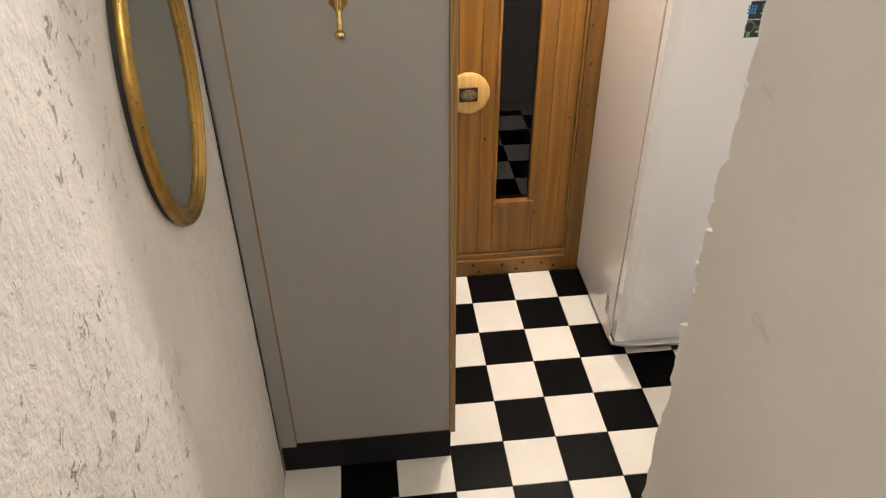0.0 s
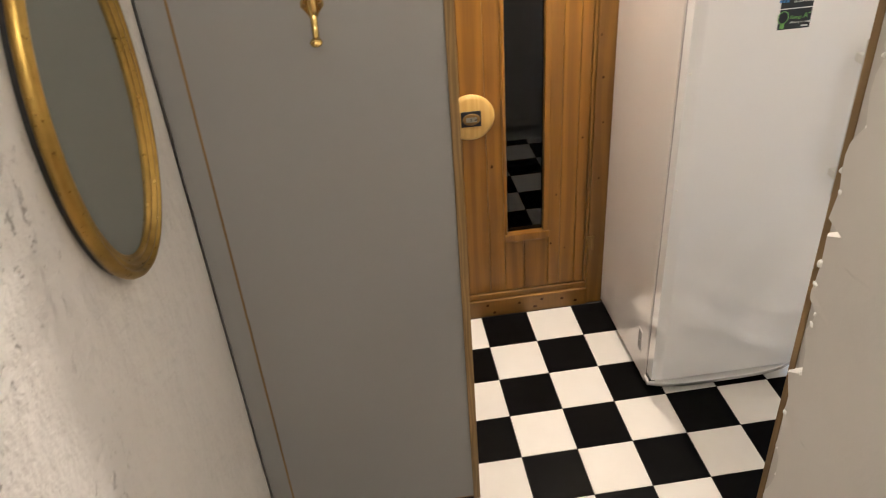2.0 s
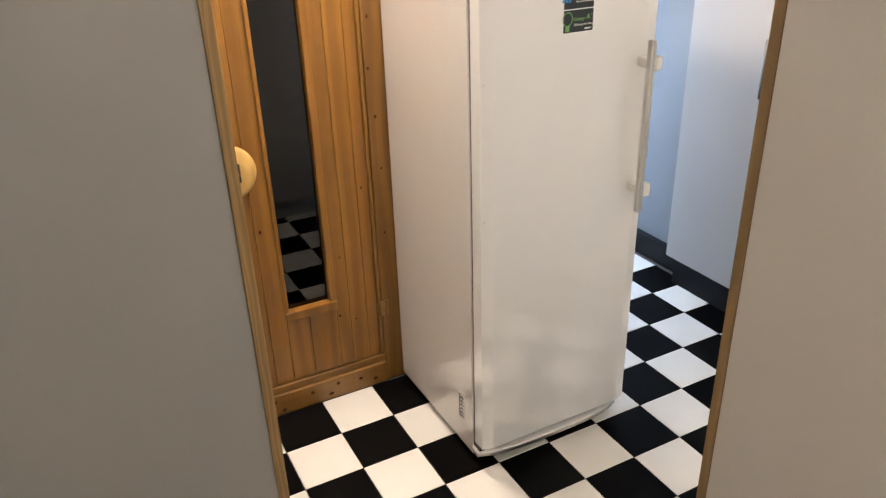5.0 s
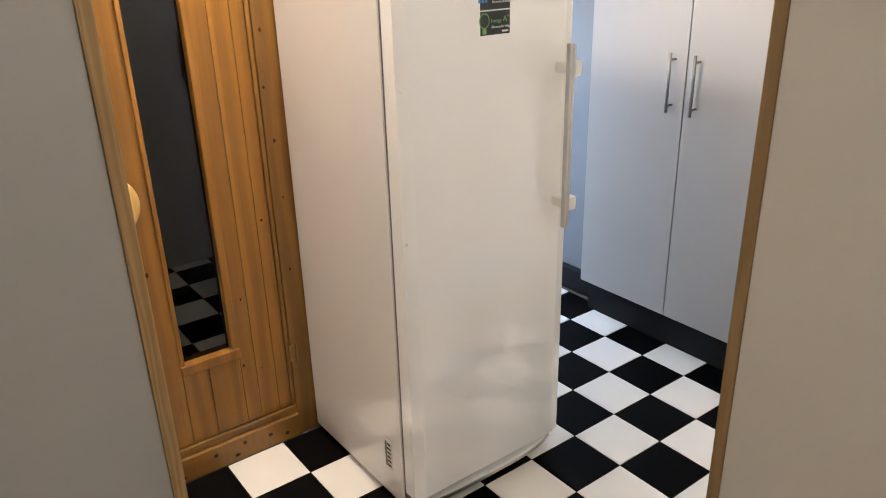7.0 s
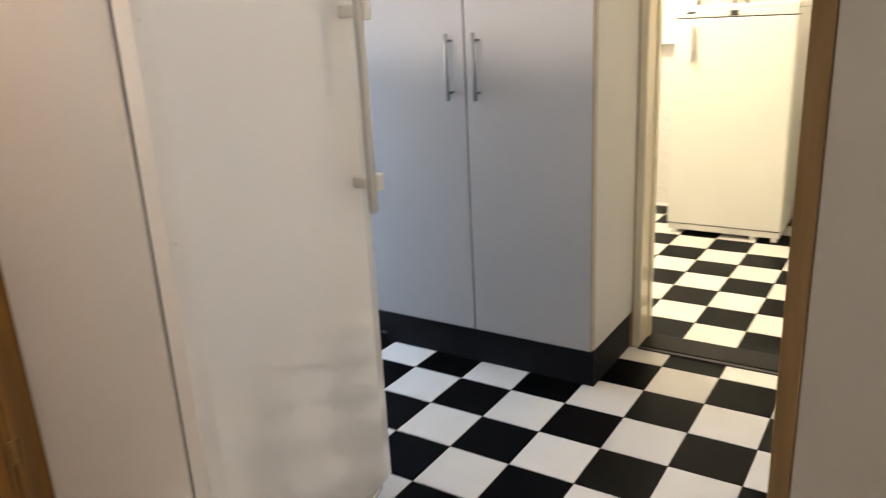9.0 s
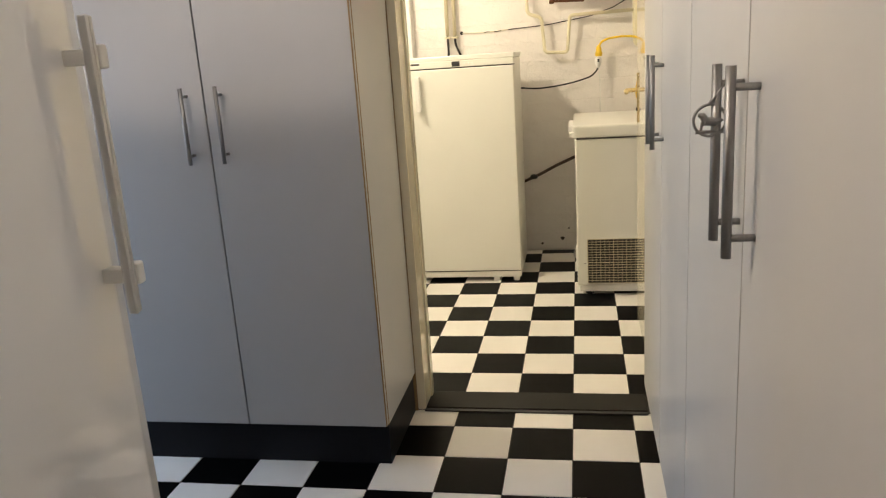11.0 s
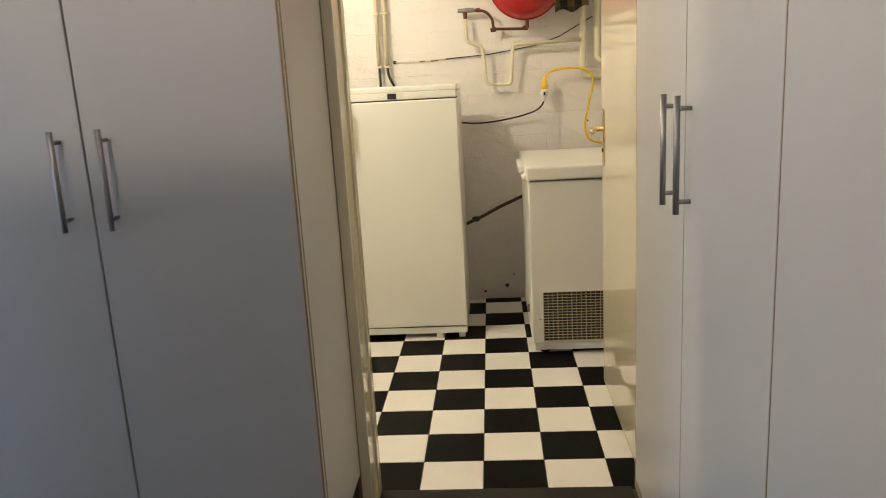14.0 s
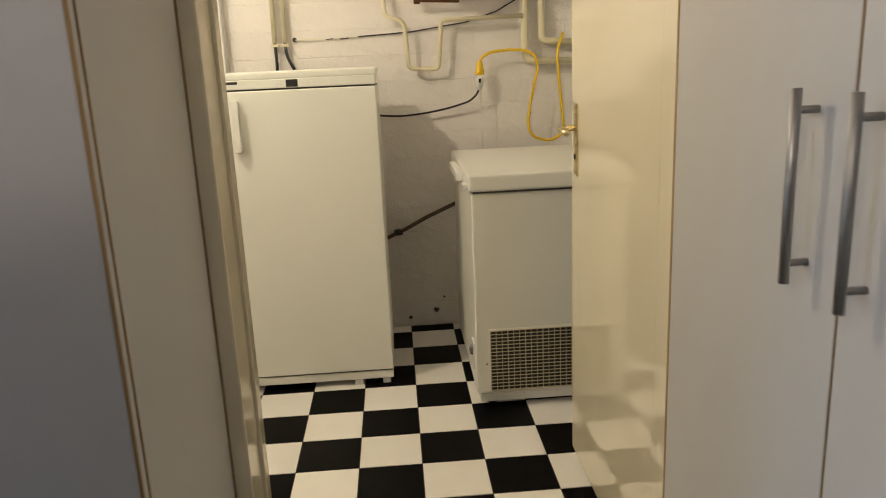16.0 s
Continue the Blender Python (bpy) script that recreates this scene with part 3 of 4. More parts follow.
part("upper_prong", tube(rounded([(HX, WARD_Y - 0.004, HZ), (HX, WARD_Y - 0.014, HZ + 0.05), (HX, WARD_Y - 0.045, HZ + 0.10), (HX, WARD_Y - 0.075, HZ + 0.14)], 0.03), 0.006, 10), M_BRASS, hook, smooth=True)
for s in (-1, 1):
    part("screw", lathe([(0.0042, 0.0), (0.004, -0.002), (0.002, -0.003)], (HX + s * 0.0155, WARD_Y - 0.0065, HZ - 0.003), "y", 10), M_HINGE, hook)

# ---- oval mirror ----
MY, MZ, MA, MB = -1.461, 1.672, 0.213, 0.282
mirror = thing("wall_mirror", (WEST, MY, MZ), "oval mirror in a worn gilt wooden frame on plaster", "mirror")


def oval(a, b, x, n=72):
    return [(WEST + x, MY + a * math.cos(k * math.tau / n), MZ + b * math.sin(k * math.tau / n)) for k in range(n)]


bm = bmesh.new()
prof = [(0.010, 0.011), (0.013, 0.018), (0.010, 0.027), (0.003, 0.032), (-0.003, 0.030), (-0.0055, 0.0245), (-0.0085, 0.0240), (-0.012, 0.0285), (-0.0175, 0.0280), (-0.0205, 0.0215), (-0.0255, 0.0205), (-0.030, 0.0225), (-0.0345, 0.0210), (-0.039, 0.0165), (-0.0405, 0.0125)]
rings = [[bm.verts.new(p) for p in oval(MA + o * 0.76, MB + o * 0.76, x)] for o, x in prof]
for A, B in zip(rings, rings[1:]):
    for k in range(72):
        bm.faces.new((A[k], A[(k + 1) % 72], B[(k + 1) % 72], B[k]))
for k in range(72):
    bm.faces.new((rings[-1][k], rings[-1][(k + 1) % 72], rings[0][(k + 1) % 72], rings[0][k]))
part("frame", bm, M_GILT, mirror, "worn gilt moulding", smooth=True)
bm = bmesh.new()
A = [bm.verts.new(p) for p in oval(MA - 0.027, MB - 0.027, 0.0165)]
B = [bm.verts.new(p) for p in oval(MA - 0.027, MB - 0.027, 0.0130)]
bm.faces.new(A)
bm.faces.new(B[::-1])
for k in range(72):
    bm.faces.new((A[k], A[(k + 1) % 72], B[(k + 1) % 72], B[k]))
part("glass", bm, M_MIRROR, mirror, "silvered glass")
# black oval stands in for the shaded gap between frame and wall
bm = bmesh.new()
A = [bm.verts.new(p) for p in oval(MA + 0.002, MB + 0.002, 0.0120)]
B = [bm.verts.new(p) for p in oval(MA + 0.002, MB + 0.002, 0.0005)]
bm.faces.new(A)
bm.faces.new(B[::-1])
for k in range(72):
    bm.faces.new((A[k], A[(k + 1) % 72], B[(k + 1) % 72], B[k]))
part("backing", bm, M_BLACK_P, mirror)

# ---- tall fridge ----
FX0, FX1, FY0, FY1, FH = 0.533, 1.104, -0.545, -0.002, 1.775
BASE_Y = -0.570
FD = -0.604
fridge = thing("tall_fridge", (0.83, -0.28, 0), "tall glossy white upright freezer with a steel bar handle", "fridge")
part("cabinet", box((FX0, FY0, 0.022), (FX1, FY1, FH), 0.006), M_ENAMEL_SHADED, fridge, "textured white side panels, shade toned into the colour")
bm = bmesh.new()
n = 14
cols = []
for u in [0.0, 0.03, 0.058, 0.066] + [k / n for k in range(2, n - 1)] + [0.934, 0.942, 0.97, 1.0]:
    x = FX0 + 0.001 + u * (FX1 - FX0 - 0.002)
    y = FD - 0.010 * min(1.0, u / 0.062, (1 - u) / 0.062)
    cols.append([bm.verts.new(p) for p in ((x, y, 0.084), (x, y, FH - 0.008), (x, FY0 - 0.013, FH - 0.008), (x, FY0 - 0.013, 0.084))])
for A, B in zip(cols, cols[1:]):
    for k in range(4):
        bm.faces.new((A[k], A[(k + 1) % 4], B[(k + 1) % 4], B[k]))
bm.faces.new(cols[0])
bm.faces.new(cols[-1][::-1])
sharp = [e for e in bm.edges if len(e.link_faces) == 2 and e.calc_face_angle() > 0.8]
bmesh.ops.bevel(bm, geom=sharp, offset=0.009, segments=4, profile=0.5, affect="EDGES")
fdoor = part("door", bm, M_ENAMEL, fridge, "glossy white door with bevelled margins", smooth=True)
for face in fdoor.data.polygons:
    face.use_smooth = face.area < 0.004
part("gasket", box((FX0 + 0.005, FY0 - 0.0135, 0.066), (FX1 - 0.005, FY0 + 0.001, FH - 0.012)), M_GASKET, fridge, "dark grey rubber seal")
bm = bmesh.new()
cols = []
for k in range(n + 1):
    u = k / n
    x = FX0 + 0.001 + u * (FX1 - FX0 - 0.002)
    y = BASE_Y - 0.002 - 0.034 * (1 - (2 * u - 1) ** 4)
    cols.append([bm.verts.new(p) for p in ((x, y, 0.030), (x, y, 0.058), (x, FY0 + 0.05, 0.058), (x, FY0 + 0.05, 0.030))])
for A, B in zip(cols, cols[1:]):
    for k in range(4):
        bm.faces.new((A[k], A[(k + 1) % 4], B[(k + 1) % 4], B[k]))
bm.faces.new(cols[0])
bm.faces.new(cols[-1][::-1])
sharp = [e for e in bm.edges if len(e.link_faces) == 2 and e.calc_face_angle() > 0.8]
bmesh.ops.bevel(bm, geom=sharp, offset=0.005, segments=3, profile=0.5, affect="EDGES")
even_shading(part("base_trim", bm, M_ENAMEL, fridge, smooth=True))
# black block puts in the shade of the gap below the door
part("kick_gap", box((FX0 + 0.004, BASE_Y - 0.012, 0.0575), (FX1 - 0.004, FY0 + 0.04, 0.086)), M_BLACK_P, fridge)
part("undertray", box((FX0 + 0.02, FY0 + 0.03, 0.004), (FX1 - 0.02, FY1 - 0.03, 0.023)), M_BLACK_P, fridge)
for x in (FX0 + 0.05, FX1 - 0.05):
    part("foot", lathe([(0.018, 0.0), (0.018, 0.012), (0.012, 0.024)], (x, FY0 + 0.05, 0.0), "z", 14), M_BLACK_P, fridge)
HXX, HYY = 1.044, -0.662
bar = part("handle", box((HXX - 0.010, HYY - 0.008, 0.822), (HXX - 0.0005, HYY + 0.008, 1.328), 0.003, seg=2), M_ALU, fdoor, "satin aluminium bar handle")
part("handle_rail", box((HXX + 0.0015, HYY - 0.007, 0.823), (HXX + 0.010, HYY + 0.007, 1.327), 0.003, seg=2), M_ALU, bar)
part("handle_groove", box((HXX - 0.001, HYY - 0.004, 0.825), (HXX + 0.002, HYY + 0.006, 1.325)), M_CABLE_G, bar)
for z in (0.890, 1.262):
    bm = box((HXX + 0.009, HYY - 0.010, z - 0.020), (HXX + 0.034, HYY + 0.016, z + 0.020), 0.006, seg=3)
    box((HXX - 0.006, HYY + 0.006, z - 0.013), (HXX + 0.024, FD + 0.004, z + 0.013), 0.004, bm, 2)
    part("handle_bracket", bm, M_WHITE_P, bar)
vent = part("vent_grille", box((FX0 - 0.0025, -0.494, 0.125), (FX0, -0.455, 0.222), 0.002), M_ENAMEL_SHADED, fridge)
for k in range(6):
    part("slot", box((FX0 - 0.0034, -0.490, 0.132 + k * 0.0150), (FX0 - 0.0024, -0.472, 0.139 + k * 0.0150)), M_BLACK_P, vent)
part("slot", box((FX0 - 0.0034, -0.469, 0.130), (FX0 - 0.0024, -0.461, 0.218)), M_CABLE_G, vent)
for z in (0.883, 1.262):
    part("rivet", lathe([(0.004, 0.004), (0.0035, -0.0025), (0.001, -0.003)], (FX0 + 0.010, FD - 0.0035, z), "y", 10), M_WHITE_P, fridge)

# energy label on the fridge door: two dark fields with words
LX0, LX1, LZ0 = 0.779, 0.873, 1.366
LY = FD - 0.0104
label = thing("energy_sticker", (0.826, LY, 1.42), "dark blue and green printed energy stickers on the fridge", "sticker")
part("field", box((LX0, LY - 0.0006, LZ0), (LX1, LY + 0.006, LZ0 + 0.056), 0.0), M_PRINT, label)
part("field", box((LX0, LY - 0.0006, LZ0 + 0.059), (LX1, LY + 0.006, LZ0 + 0.115), 0.0), M_PRINT, label)


def lettering(words, size, x, z, mat):
    b = text_mesh(words, size)
    bmesh.ops.rotate(b, verts=b.verts, cent=(0, 0, 0), matrix=Matrix.Rotation(radians(90), 3, "X"))
    bmesh.ops.translate(b, verts=b.verts, vec=(x, LY - 0.0011, z))
    return part("lettering", b, mat, label)


lettering("No", 0.030, LX0 + 0.036, LZ0 + 0.088, M_PRINT_B)
lettering("Frost", 0.013, LX0 + 0.071, LZ0 + 0.088, M_PRINT_B)
lettering("No more defrosting", 0.0078, LX0 + 0.036, LZ0 + 0.074, M_PRINT_W)
lettering("Energy", 0.0125, LX0 + 0.032, LZ0 + 0.029, M_PRINT_G)
lettering("A", 0.020, LX0 + 0.071, LZ0 + 0.029, M_PRINT_G)
lettering("+", 0.012, LX0 + 0.084, LZ0 + 0.037, M_PRINT_G)
lettering("Efficiency for living", 0.0078, LX0 + 0.034, LZ0 + 0.016, M_PRINT_W)
part("bar_mark", box((LX1 - 0.026, LY - 0.0012, LZ0 + 0.005), (LX1 - 0.006, LY - 0.0005, LZ0 + 0.009)), M_PRINT_W, label)
bm = bmesh.new()
for dx in (0, 0.010, 0.020):
    for dz in (0, 0.010, 0.020):
        box((LX0 - 0.006 + dx, LY - 0.0014, LZ0 + 0.076 + dz), (LX0 + 0.001 + dx, LY - 0.0004, LZ0 + 0.083 + dz), bm=bm)
part("crystal_mark", bm, M_PRINT_B, label)
bm = tube([(LX0 + 0.012 + 0.015 * math.cos(a), LY - 0.0008, LZ0 + 0.034 + 0.017 * math.sin(a)) for a in [k * math.tau / 20 for k in range(20)]], 0.0012, 6, close=True)
part("bulb_mark", bm, M_PRINT_G, label)
part("bulb_base", box((LX0 + 0.006, LY - 0.0014, LZ0 + 0.003), (LX0 + 0.018, LY - 0.0004, LZ0 + 0.016)), M_PRINT_G, label)


# ---- tall cupboards ----
def bar_handle(parent, x, y, z0, z1, face, r=0.006, reach=0.032):
    """Round steel bar on two posts; face: the way the door looks."""
    f = Vector(face)
    p = Vector((x, y, 0))
    o = p + f * reach
    h = part("handle", tube([(o.x, o.y, z0), (o.x, o.y, z1)], r, 14), M_STEEL, parent, "brushed steel bar handle", smooth=True)
    for z in (z0 + 0.024, z1 - 0.024):
        part("post", tube([(p.x, p.y, z), (o.x, o.y, z)], 0.0045, 10), M_STEEL, h, smooth=True)
    return h


C2 = 1.902
cup = thing("cupboard", (2.1, -0.39, 0), "tall grey laminate two-door cupboard with steel handles", "cupboard")
part("body", box((C2 + 0.050, -0.8285, 0.146), (EAST - 0.002, 0.044, 2.12)), M_EDGE, cup)
side = part("side_panel", box((C2 + 0.0245, -0.850, 0.146), (EAST - 0.022, -0.829, 2.12), 0.0006), M_PALE, cup, "pale side panel")
part("side_edge", box((C2 + 0.0195, -0.8512, 0.146), (C2 + 0.0240, -0.829, 2.12)), M_EDGE, cup)
part("scribe_edge", box((EAST - 0.0215, -0.8515, 0.0), (EAST - 0.013, -0.834, 2.12)), M_EDGE, cup)
part("plinth", box((C2 + 0.044, -0.842, 0.0), (EAST - 0.024, 0.035, 0.1455)), M_PLINTH, cup)
d1 = part("door", box((C2, -0.4030, 0.150), (C2 + 0.019, 0.046, 2.10), 0.0012), M_GREY, cup)
d2 = part("door", box((C2, -0.8470, 0.150), (C2 + 0.019, -0.4080, 2.10), 0.0012), M_GREY, cup)
part("edging", box((C2 + 0.0006, -0.8505, 0.151), (C2 + 0.0050, -0.8472, 2.10)), M_EDGE, d2, "raw brown board edge")
part("edge_band", box((C2 + 0.0052, -0.8500, 0.151), (C2 + 0.0188, -0.8472, 2.10)), M_PALE, d2)
bar_handle(d1, C2, -0.354, 0.972, 1.186, (-1, 0, 0))
bar_handle(d2, C2, -0.458, 0.972, 1.186, (-1, 0, 0))

GAPS = (0.339, 0.868, 1.346, 1.834, 2.340)
for k, (a, b) in enumerate(zip(GAPS, GAPS[1:])):
    c = thing("cupboard", ((a + b) / 2, -1.85, 0), "tall pale grey laminate cupboard in a fitted row", "cupboard", "row of tall cupboards")
    part("body", box((a + 0.001, CAB_Y - 0.060, 0.10), (b - 0.001, -2.09, 2.12)), M_EDGE, c)
    dr = part("door", box((a + 0.0028, CAB_Y - 0.019, 0.106), (b - (0.0028 if k < 3 else 0.016), CAB_Y, 2.10), 0.0012), M_PALE, c)
    for x in (a + 0.0018, b - (0.0027 if k < 3 else 0.0159)):
        part("edging", box((x, CAB_Y - 0.0185, 0.108), (x + 0.0009, CAB_Y - 0.0012, 2.10)), M_EDGE, dr, "raw brown board edge")
    part("plinth", box((a + 0.001, CAB_Y - 0.032, 0.0), (b - 0.001, -2.09, 0.099)), M_PALE, c)
    if k == 3:
        part("end_edge", box((b - 0.0135, CAB_Y - 0.019, 0.10), (b - 0.004, CAB_Y - 0.001, 2.10)), M_EDGE, c, "raw brown board edge")
    hx = {0: b - 0.066, 1: a + 0.022, 2: b - 0.046, 3: a + 0.066}[k]
    bar_handle(dr, hx, CAB_Y, 0.972, 1.195, (0, 1, 0), 0.0062, 0.032 if k < 2 else 0.027)
endp = thing("end_panel", (0.326, -1.86, 0), "grey laminate end panel with a raw brown front edge", "panel")
part("board", box((CAB_X, -2.10, 0.0), (0.3375, CAB_Y - 0.004, 2.14), 0.0008), M_END, endp)
part("front_edge", box((CAB_X - 0.001, CAB_Y - 0.0035, 0.0), (0.3375, CAB_Y + 0.013, 2.14), 0.001), M_EDGE, endp)

# key ring pendant: pierced disc with an animal cut-out on the near handle
PX, PY, PZ = 0.896, CAB_Y + 0.034, 1.127
pend = thing("key_fob", (PX, PY, PZ), "round pierced metal pendant hanging from a cupboard handle", "pendant")
PA = PX - 0.010
bm = tube([(PA, PY + 0.006 + 0.0195 * math.cos(a), PZ + 0.0195 * math.sin(a)) for a in [k * math.tau / 28 for k in range(28)]], 0.0019, 8, close=True)
part("rim", bm, M_STEEL, pend, smooth=True)


def across(u, v):
    return (PA, PY + 0.006 + u, PZ + v)


bm = tube([across(0.014, 0.007), across(0.009, 0.006), across(0.005, -0.001), across(-0.007, -0.002), across(-0.016, 0.0)], [0.0025, 0.0045, 0.006, 0.0055, 0.0012], 8)
for u in (0.009, -0.008):
    tube([across(u, -0.002), across(u * 1.2, -0.016)], 0.0018, 6, bm)
tube([across(0.017, -0.0145), across(-0.017, -0.0145)], 0.0024, 6, bm)
part("silhouette", bm, M_STEEL, pend)
bm = tube([(PA + 0.002 + 0.004 * math.cos(a), PY - 0.001 - 0.009 * math.sin(a), PZ + 0.031 + 0.012 * math.sin(a)) for a in [k * math.tau / 20 for k in range(20)]], 0.0013, 6, close=True)
part("split_ring", bm, M_STEEL, pend, smooth=True)

# ---- baseboards ----
tagged(part("baseboard", box((2.018, 0.064, 0.0), (2.0595, 1.398, 0.105), 0.003), M_PLINTH), "black painted baseboard along the corridor wall", "baseboard", kind="structure")

# ---- back room: upright freezer ----
ZX0, ZX1, ZY0, ZY1, ZH = 3.868, 4.345, -1.116, -0.520, 1.222
frz = thing("upright_freezer", (4.17, -0.82, 0), "white upright freezer with a small control panel", "freezer")
part("cabinet", box((ZX0 + 0.055, ZY0, 0.035), (ZX1, ZY1, ZH - 0.028), 0.006), M_FREEZER, frz)
part("worktop", box((ZX0 + 0.008, ZY0 - 0.004, ZH - 0.026), (ZX1, ZY1 + 0.004, ZH), 0.008, seg=3), M_FREEZER, frz)
pan = part("control_panel", box((ZX0 + 0.004, ZY0 + 0.001, ZH - 0.058), (ZX0 + 0.056, ZY1 - 0.001, ZH - 0.0255), 0.004), M_FREEZER, frz)
part("display", box((ZX0 + 0.0025, -0.838, ZH - 0.0545), (ZX0 + 0.005, -0.796, ZH - 0.029), 0.001), M_BLACK_P, pan)
for y in (-0.770, -0.862, -0.882, -0.90):
    part("button", lathe([(0.005, 0.0), (0.004, -0.002)], (ZX0 + 0.004, y, ZH - 0.042), "x", 10), M_WHITE_P, pan)
part("name_bar", box((ZX0 + 0.003, -0.625, ZH - 0.039), (ZX0 + 0.005, -0.580, ZH - 0.030)), M_BLACK_P, pan)
zd = part("door", box((ZX0, ZY0 + 0.001, 0.062), (ZX0 + 0.050, ZY1 - 0.001, ZH - 0.064), 0.007, seg=3), M_FREEZER, frz)
part("gasket", box((ZX0 + 0.049, ZY0 + 0.006, 0.064), (ZX0 + 0.0555, ZY1 - 0.006, ZH - 0.06)), M_CABLE_G, frz)
zh = part("handle", box((ZX0 - 0.036, -0.626, 0.942), (ZX0 - 0.022, -0.600, 1.128), 0.006, seg=3), M_WHITE_P, zd, "white bow handle")
for z in (0.962, 1.108):
    part("handle_mount", box((ZX0 - 0.030, -0.624, z - 0.018), (ZX0 + 0.001, -0.602, z + 0.018), 0.004), M_WHITE_P, zh)
part("base_trim", box((ZX0 + 0.006, ZY0 + 0.002, 0.024), (ZX0 + 0.05, ZY1 - 0.002, 0.0565), 0.004), M_FREEZER, frz)
for y in (ZY0 + 0.03, ZY0 + 0.14, ZY1 - 0.04):
    part("foot", box((ZX0 + 0.012, y - 0.016, 0.0), (ZX0 + 0.05, y + 0.016, 0.0245), 0.004), M_WHITE_P, frz)
# black blocks stand in for shade under the base and in both seams
part("base_shadow", box((ZX0 + 0.07, ZY0 + 0.03, 0.004), (ZX1 - 0.02, ZY1 - 0.03, 0.036)), M_BLACK_P, frz)
part("reveal", box((ZX0 + 0.010, ZY0 + 0.004, ZH - 0.066), (ZX0 + 0.054, ZY1 - 0.004, ZH - 0.0575)), M_BLACK_P, frz)
part("foot_reveal", box((ZX0 + 0.008, ZY0 + 0.004, 0.057), (ZX0 + 0.05, ZY1 - 0.004, 0.064)), M_BLACK_P, frz)
part("hinge_cover", box((ZX0 + 0.002, ZY0 - 0.003, ZH - 0.061), (ZX0 + 0.06, ZY0 + 0.02, ZH - 0.0575), 0.001), M_CABLE_G, frz)

# ---- back room: chest freezer ----
CX0, CX1, CY0, CY1, CH = 3.600, 4.32, -2.02, -1.418, 0.858
chest = thing("chest_freezer", (3.98, -1.72, 0), "white chest freezer with a vent grille on its end", "chest freezer")
part("body", box((CX0, CY0, 0.055), (CX1, CY1, CH - 0.068), 0.010, seg=3), M_FREEZER, chest)
bm = box((CX0 + 0.004, CY0 + 0.01, 0.022), (CX1 - 0.004, CY1 - 0.012, 0.0545), 0.004)
part("base", bm, M_WHITE_P, chest)
lid = part("lid", box((CX0 - 0.010, CY0, CH - 0.060), (CX1 + 0.004, CY1 + 0.008, CH), 0.012, seg=3), M_FREEZER, chest, "slightly yellowed white lid")
part("seal", box((CX0 + 0.010, CY0 + 0.01, CH - 0.068), (CX1 - 0.01, CY1 - 0.008, CH - 0.0595)), M_CABLE_G, chest)
part("lid_handle", box((CX0 + 0.20, CY1 + 0.006, CH - 0.052), (CX1 - 0.20, CY1 + 0.032, CH - 0.020), 0.006), M_WHITE_P, lid)
part("corner_lip", box((CX0 + 0.010, CY1 + 0.006, CH - 0.056), (CX0 + 0.060, CY1 + 0.026, CH - 0.034), 0.005), M_WHITE_P, lid)
for x in (CX0 + 0.06, CX1 - 0.06):
    for y in (CY0 + 0.06, CY1 - 0.06):
        part("foot", lathe([(0.022, 0.0), (0.022, 0.010), (0.016, 0.0225)], (x, y, 0.0), "z", 12), M_BLACK_P, chest)
GY0, GY1, GG0, GG1 = -1.745 - 0.04, -1.470, 0.070, 0.296
gr = part("vent_grille", box((CX0 - 0.003, GY0 - 0.008, GG0 - 0.006), (CX0 + 0.0002, GY1 + 0.006, GG1 + 0.006), 0.002), M_FREEZER, chest)
part("grille_recess", box((CX0 - 0.0042, GY0, GG0), (CX0 - 0.0028, GY1, GG1)), M_BLACK_P, gr)
rows_n = 17
for k in range(rows_n + 1):
    z = GG0 + (GG1 - GG0) * k / rows_n
    part("slat", box((CX0 - 0.0085, GY0, z - 0.0010), (CX0 - 0.0040, GY1, z + 0.0010)), M_GRILLE, gr)
for k in range(16):
    y = GY0 + (GY1 - GY0) * k / 15
    part("rib", box((CX0 - 0.0065, y - (0.0016 if k % 3 == 0 else 0.0010), GG0), (CX0 - 0.0041, y + (0.0016 if k % 3 == 0 else 0.0010), GG1)), M_GRILLE, gr)
part("screw", lathe([(0.0035, 0.0), (0.003, -0.0015)], (CX0, GY1 + 0.014, GG0 + 0.100), "x", 10), M_CABLE_G, gr)
part("switch_plate", box((CX0 + 0.03, CY1 - 0.001, 0.14), (CX0 + 0.10, CY1 + 0.006, 0.24), 0.003), M_WHITE_P, chest)
part("knob", lathe([(0.020, 0.0), (0.018, 0.010), (0.006, 0.012)], (CX0 + 0.065, CY1 + 0.006, 0.205), "y", 16), M_CABLE_G, chest)

# ---- back room: white housing on the wall beside the freezer ----
house = thing("wall_cabinet", (4.41, -0.28, 1.0), "plain white painted box casing on the back wall", "cabinet")
part("body", box((4.465, -0.474, 1.00), (4.5205, -0.06, 1.632), 0.004), M_WALL, house)
part("cover", box((4.450, -0.472, 1.004), (4.4640, -0.062, 1.628), 0.004), M_WALL, house)

# ---- back room: pipes, vessel, cables on the wall ----
W = BACK_X - 0.012


def on_wall(y, z, off=0.03):
    return (W - off, y, z)


conduit = thing("pipe_pair", (W, -0.70, 1.31), "pair of cream painted heating pipes clipped to the wall", "pipe")
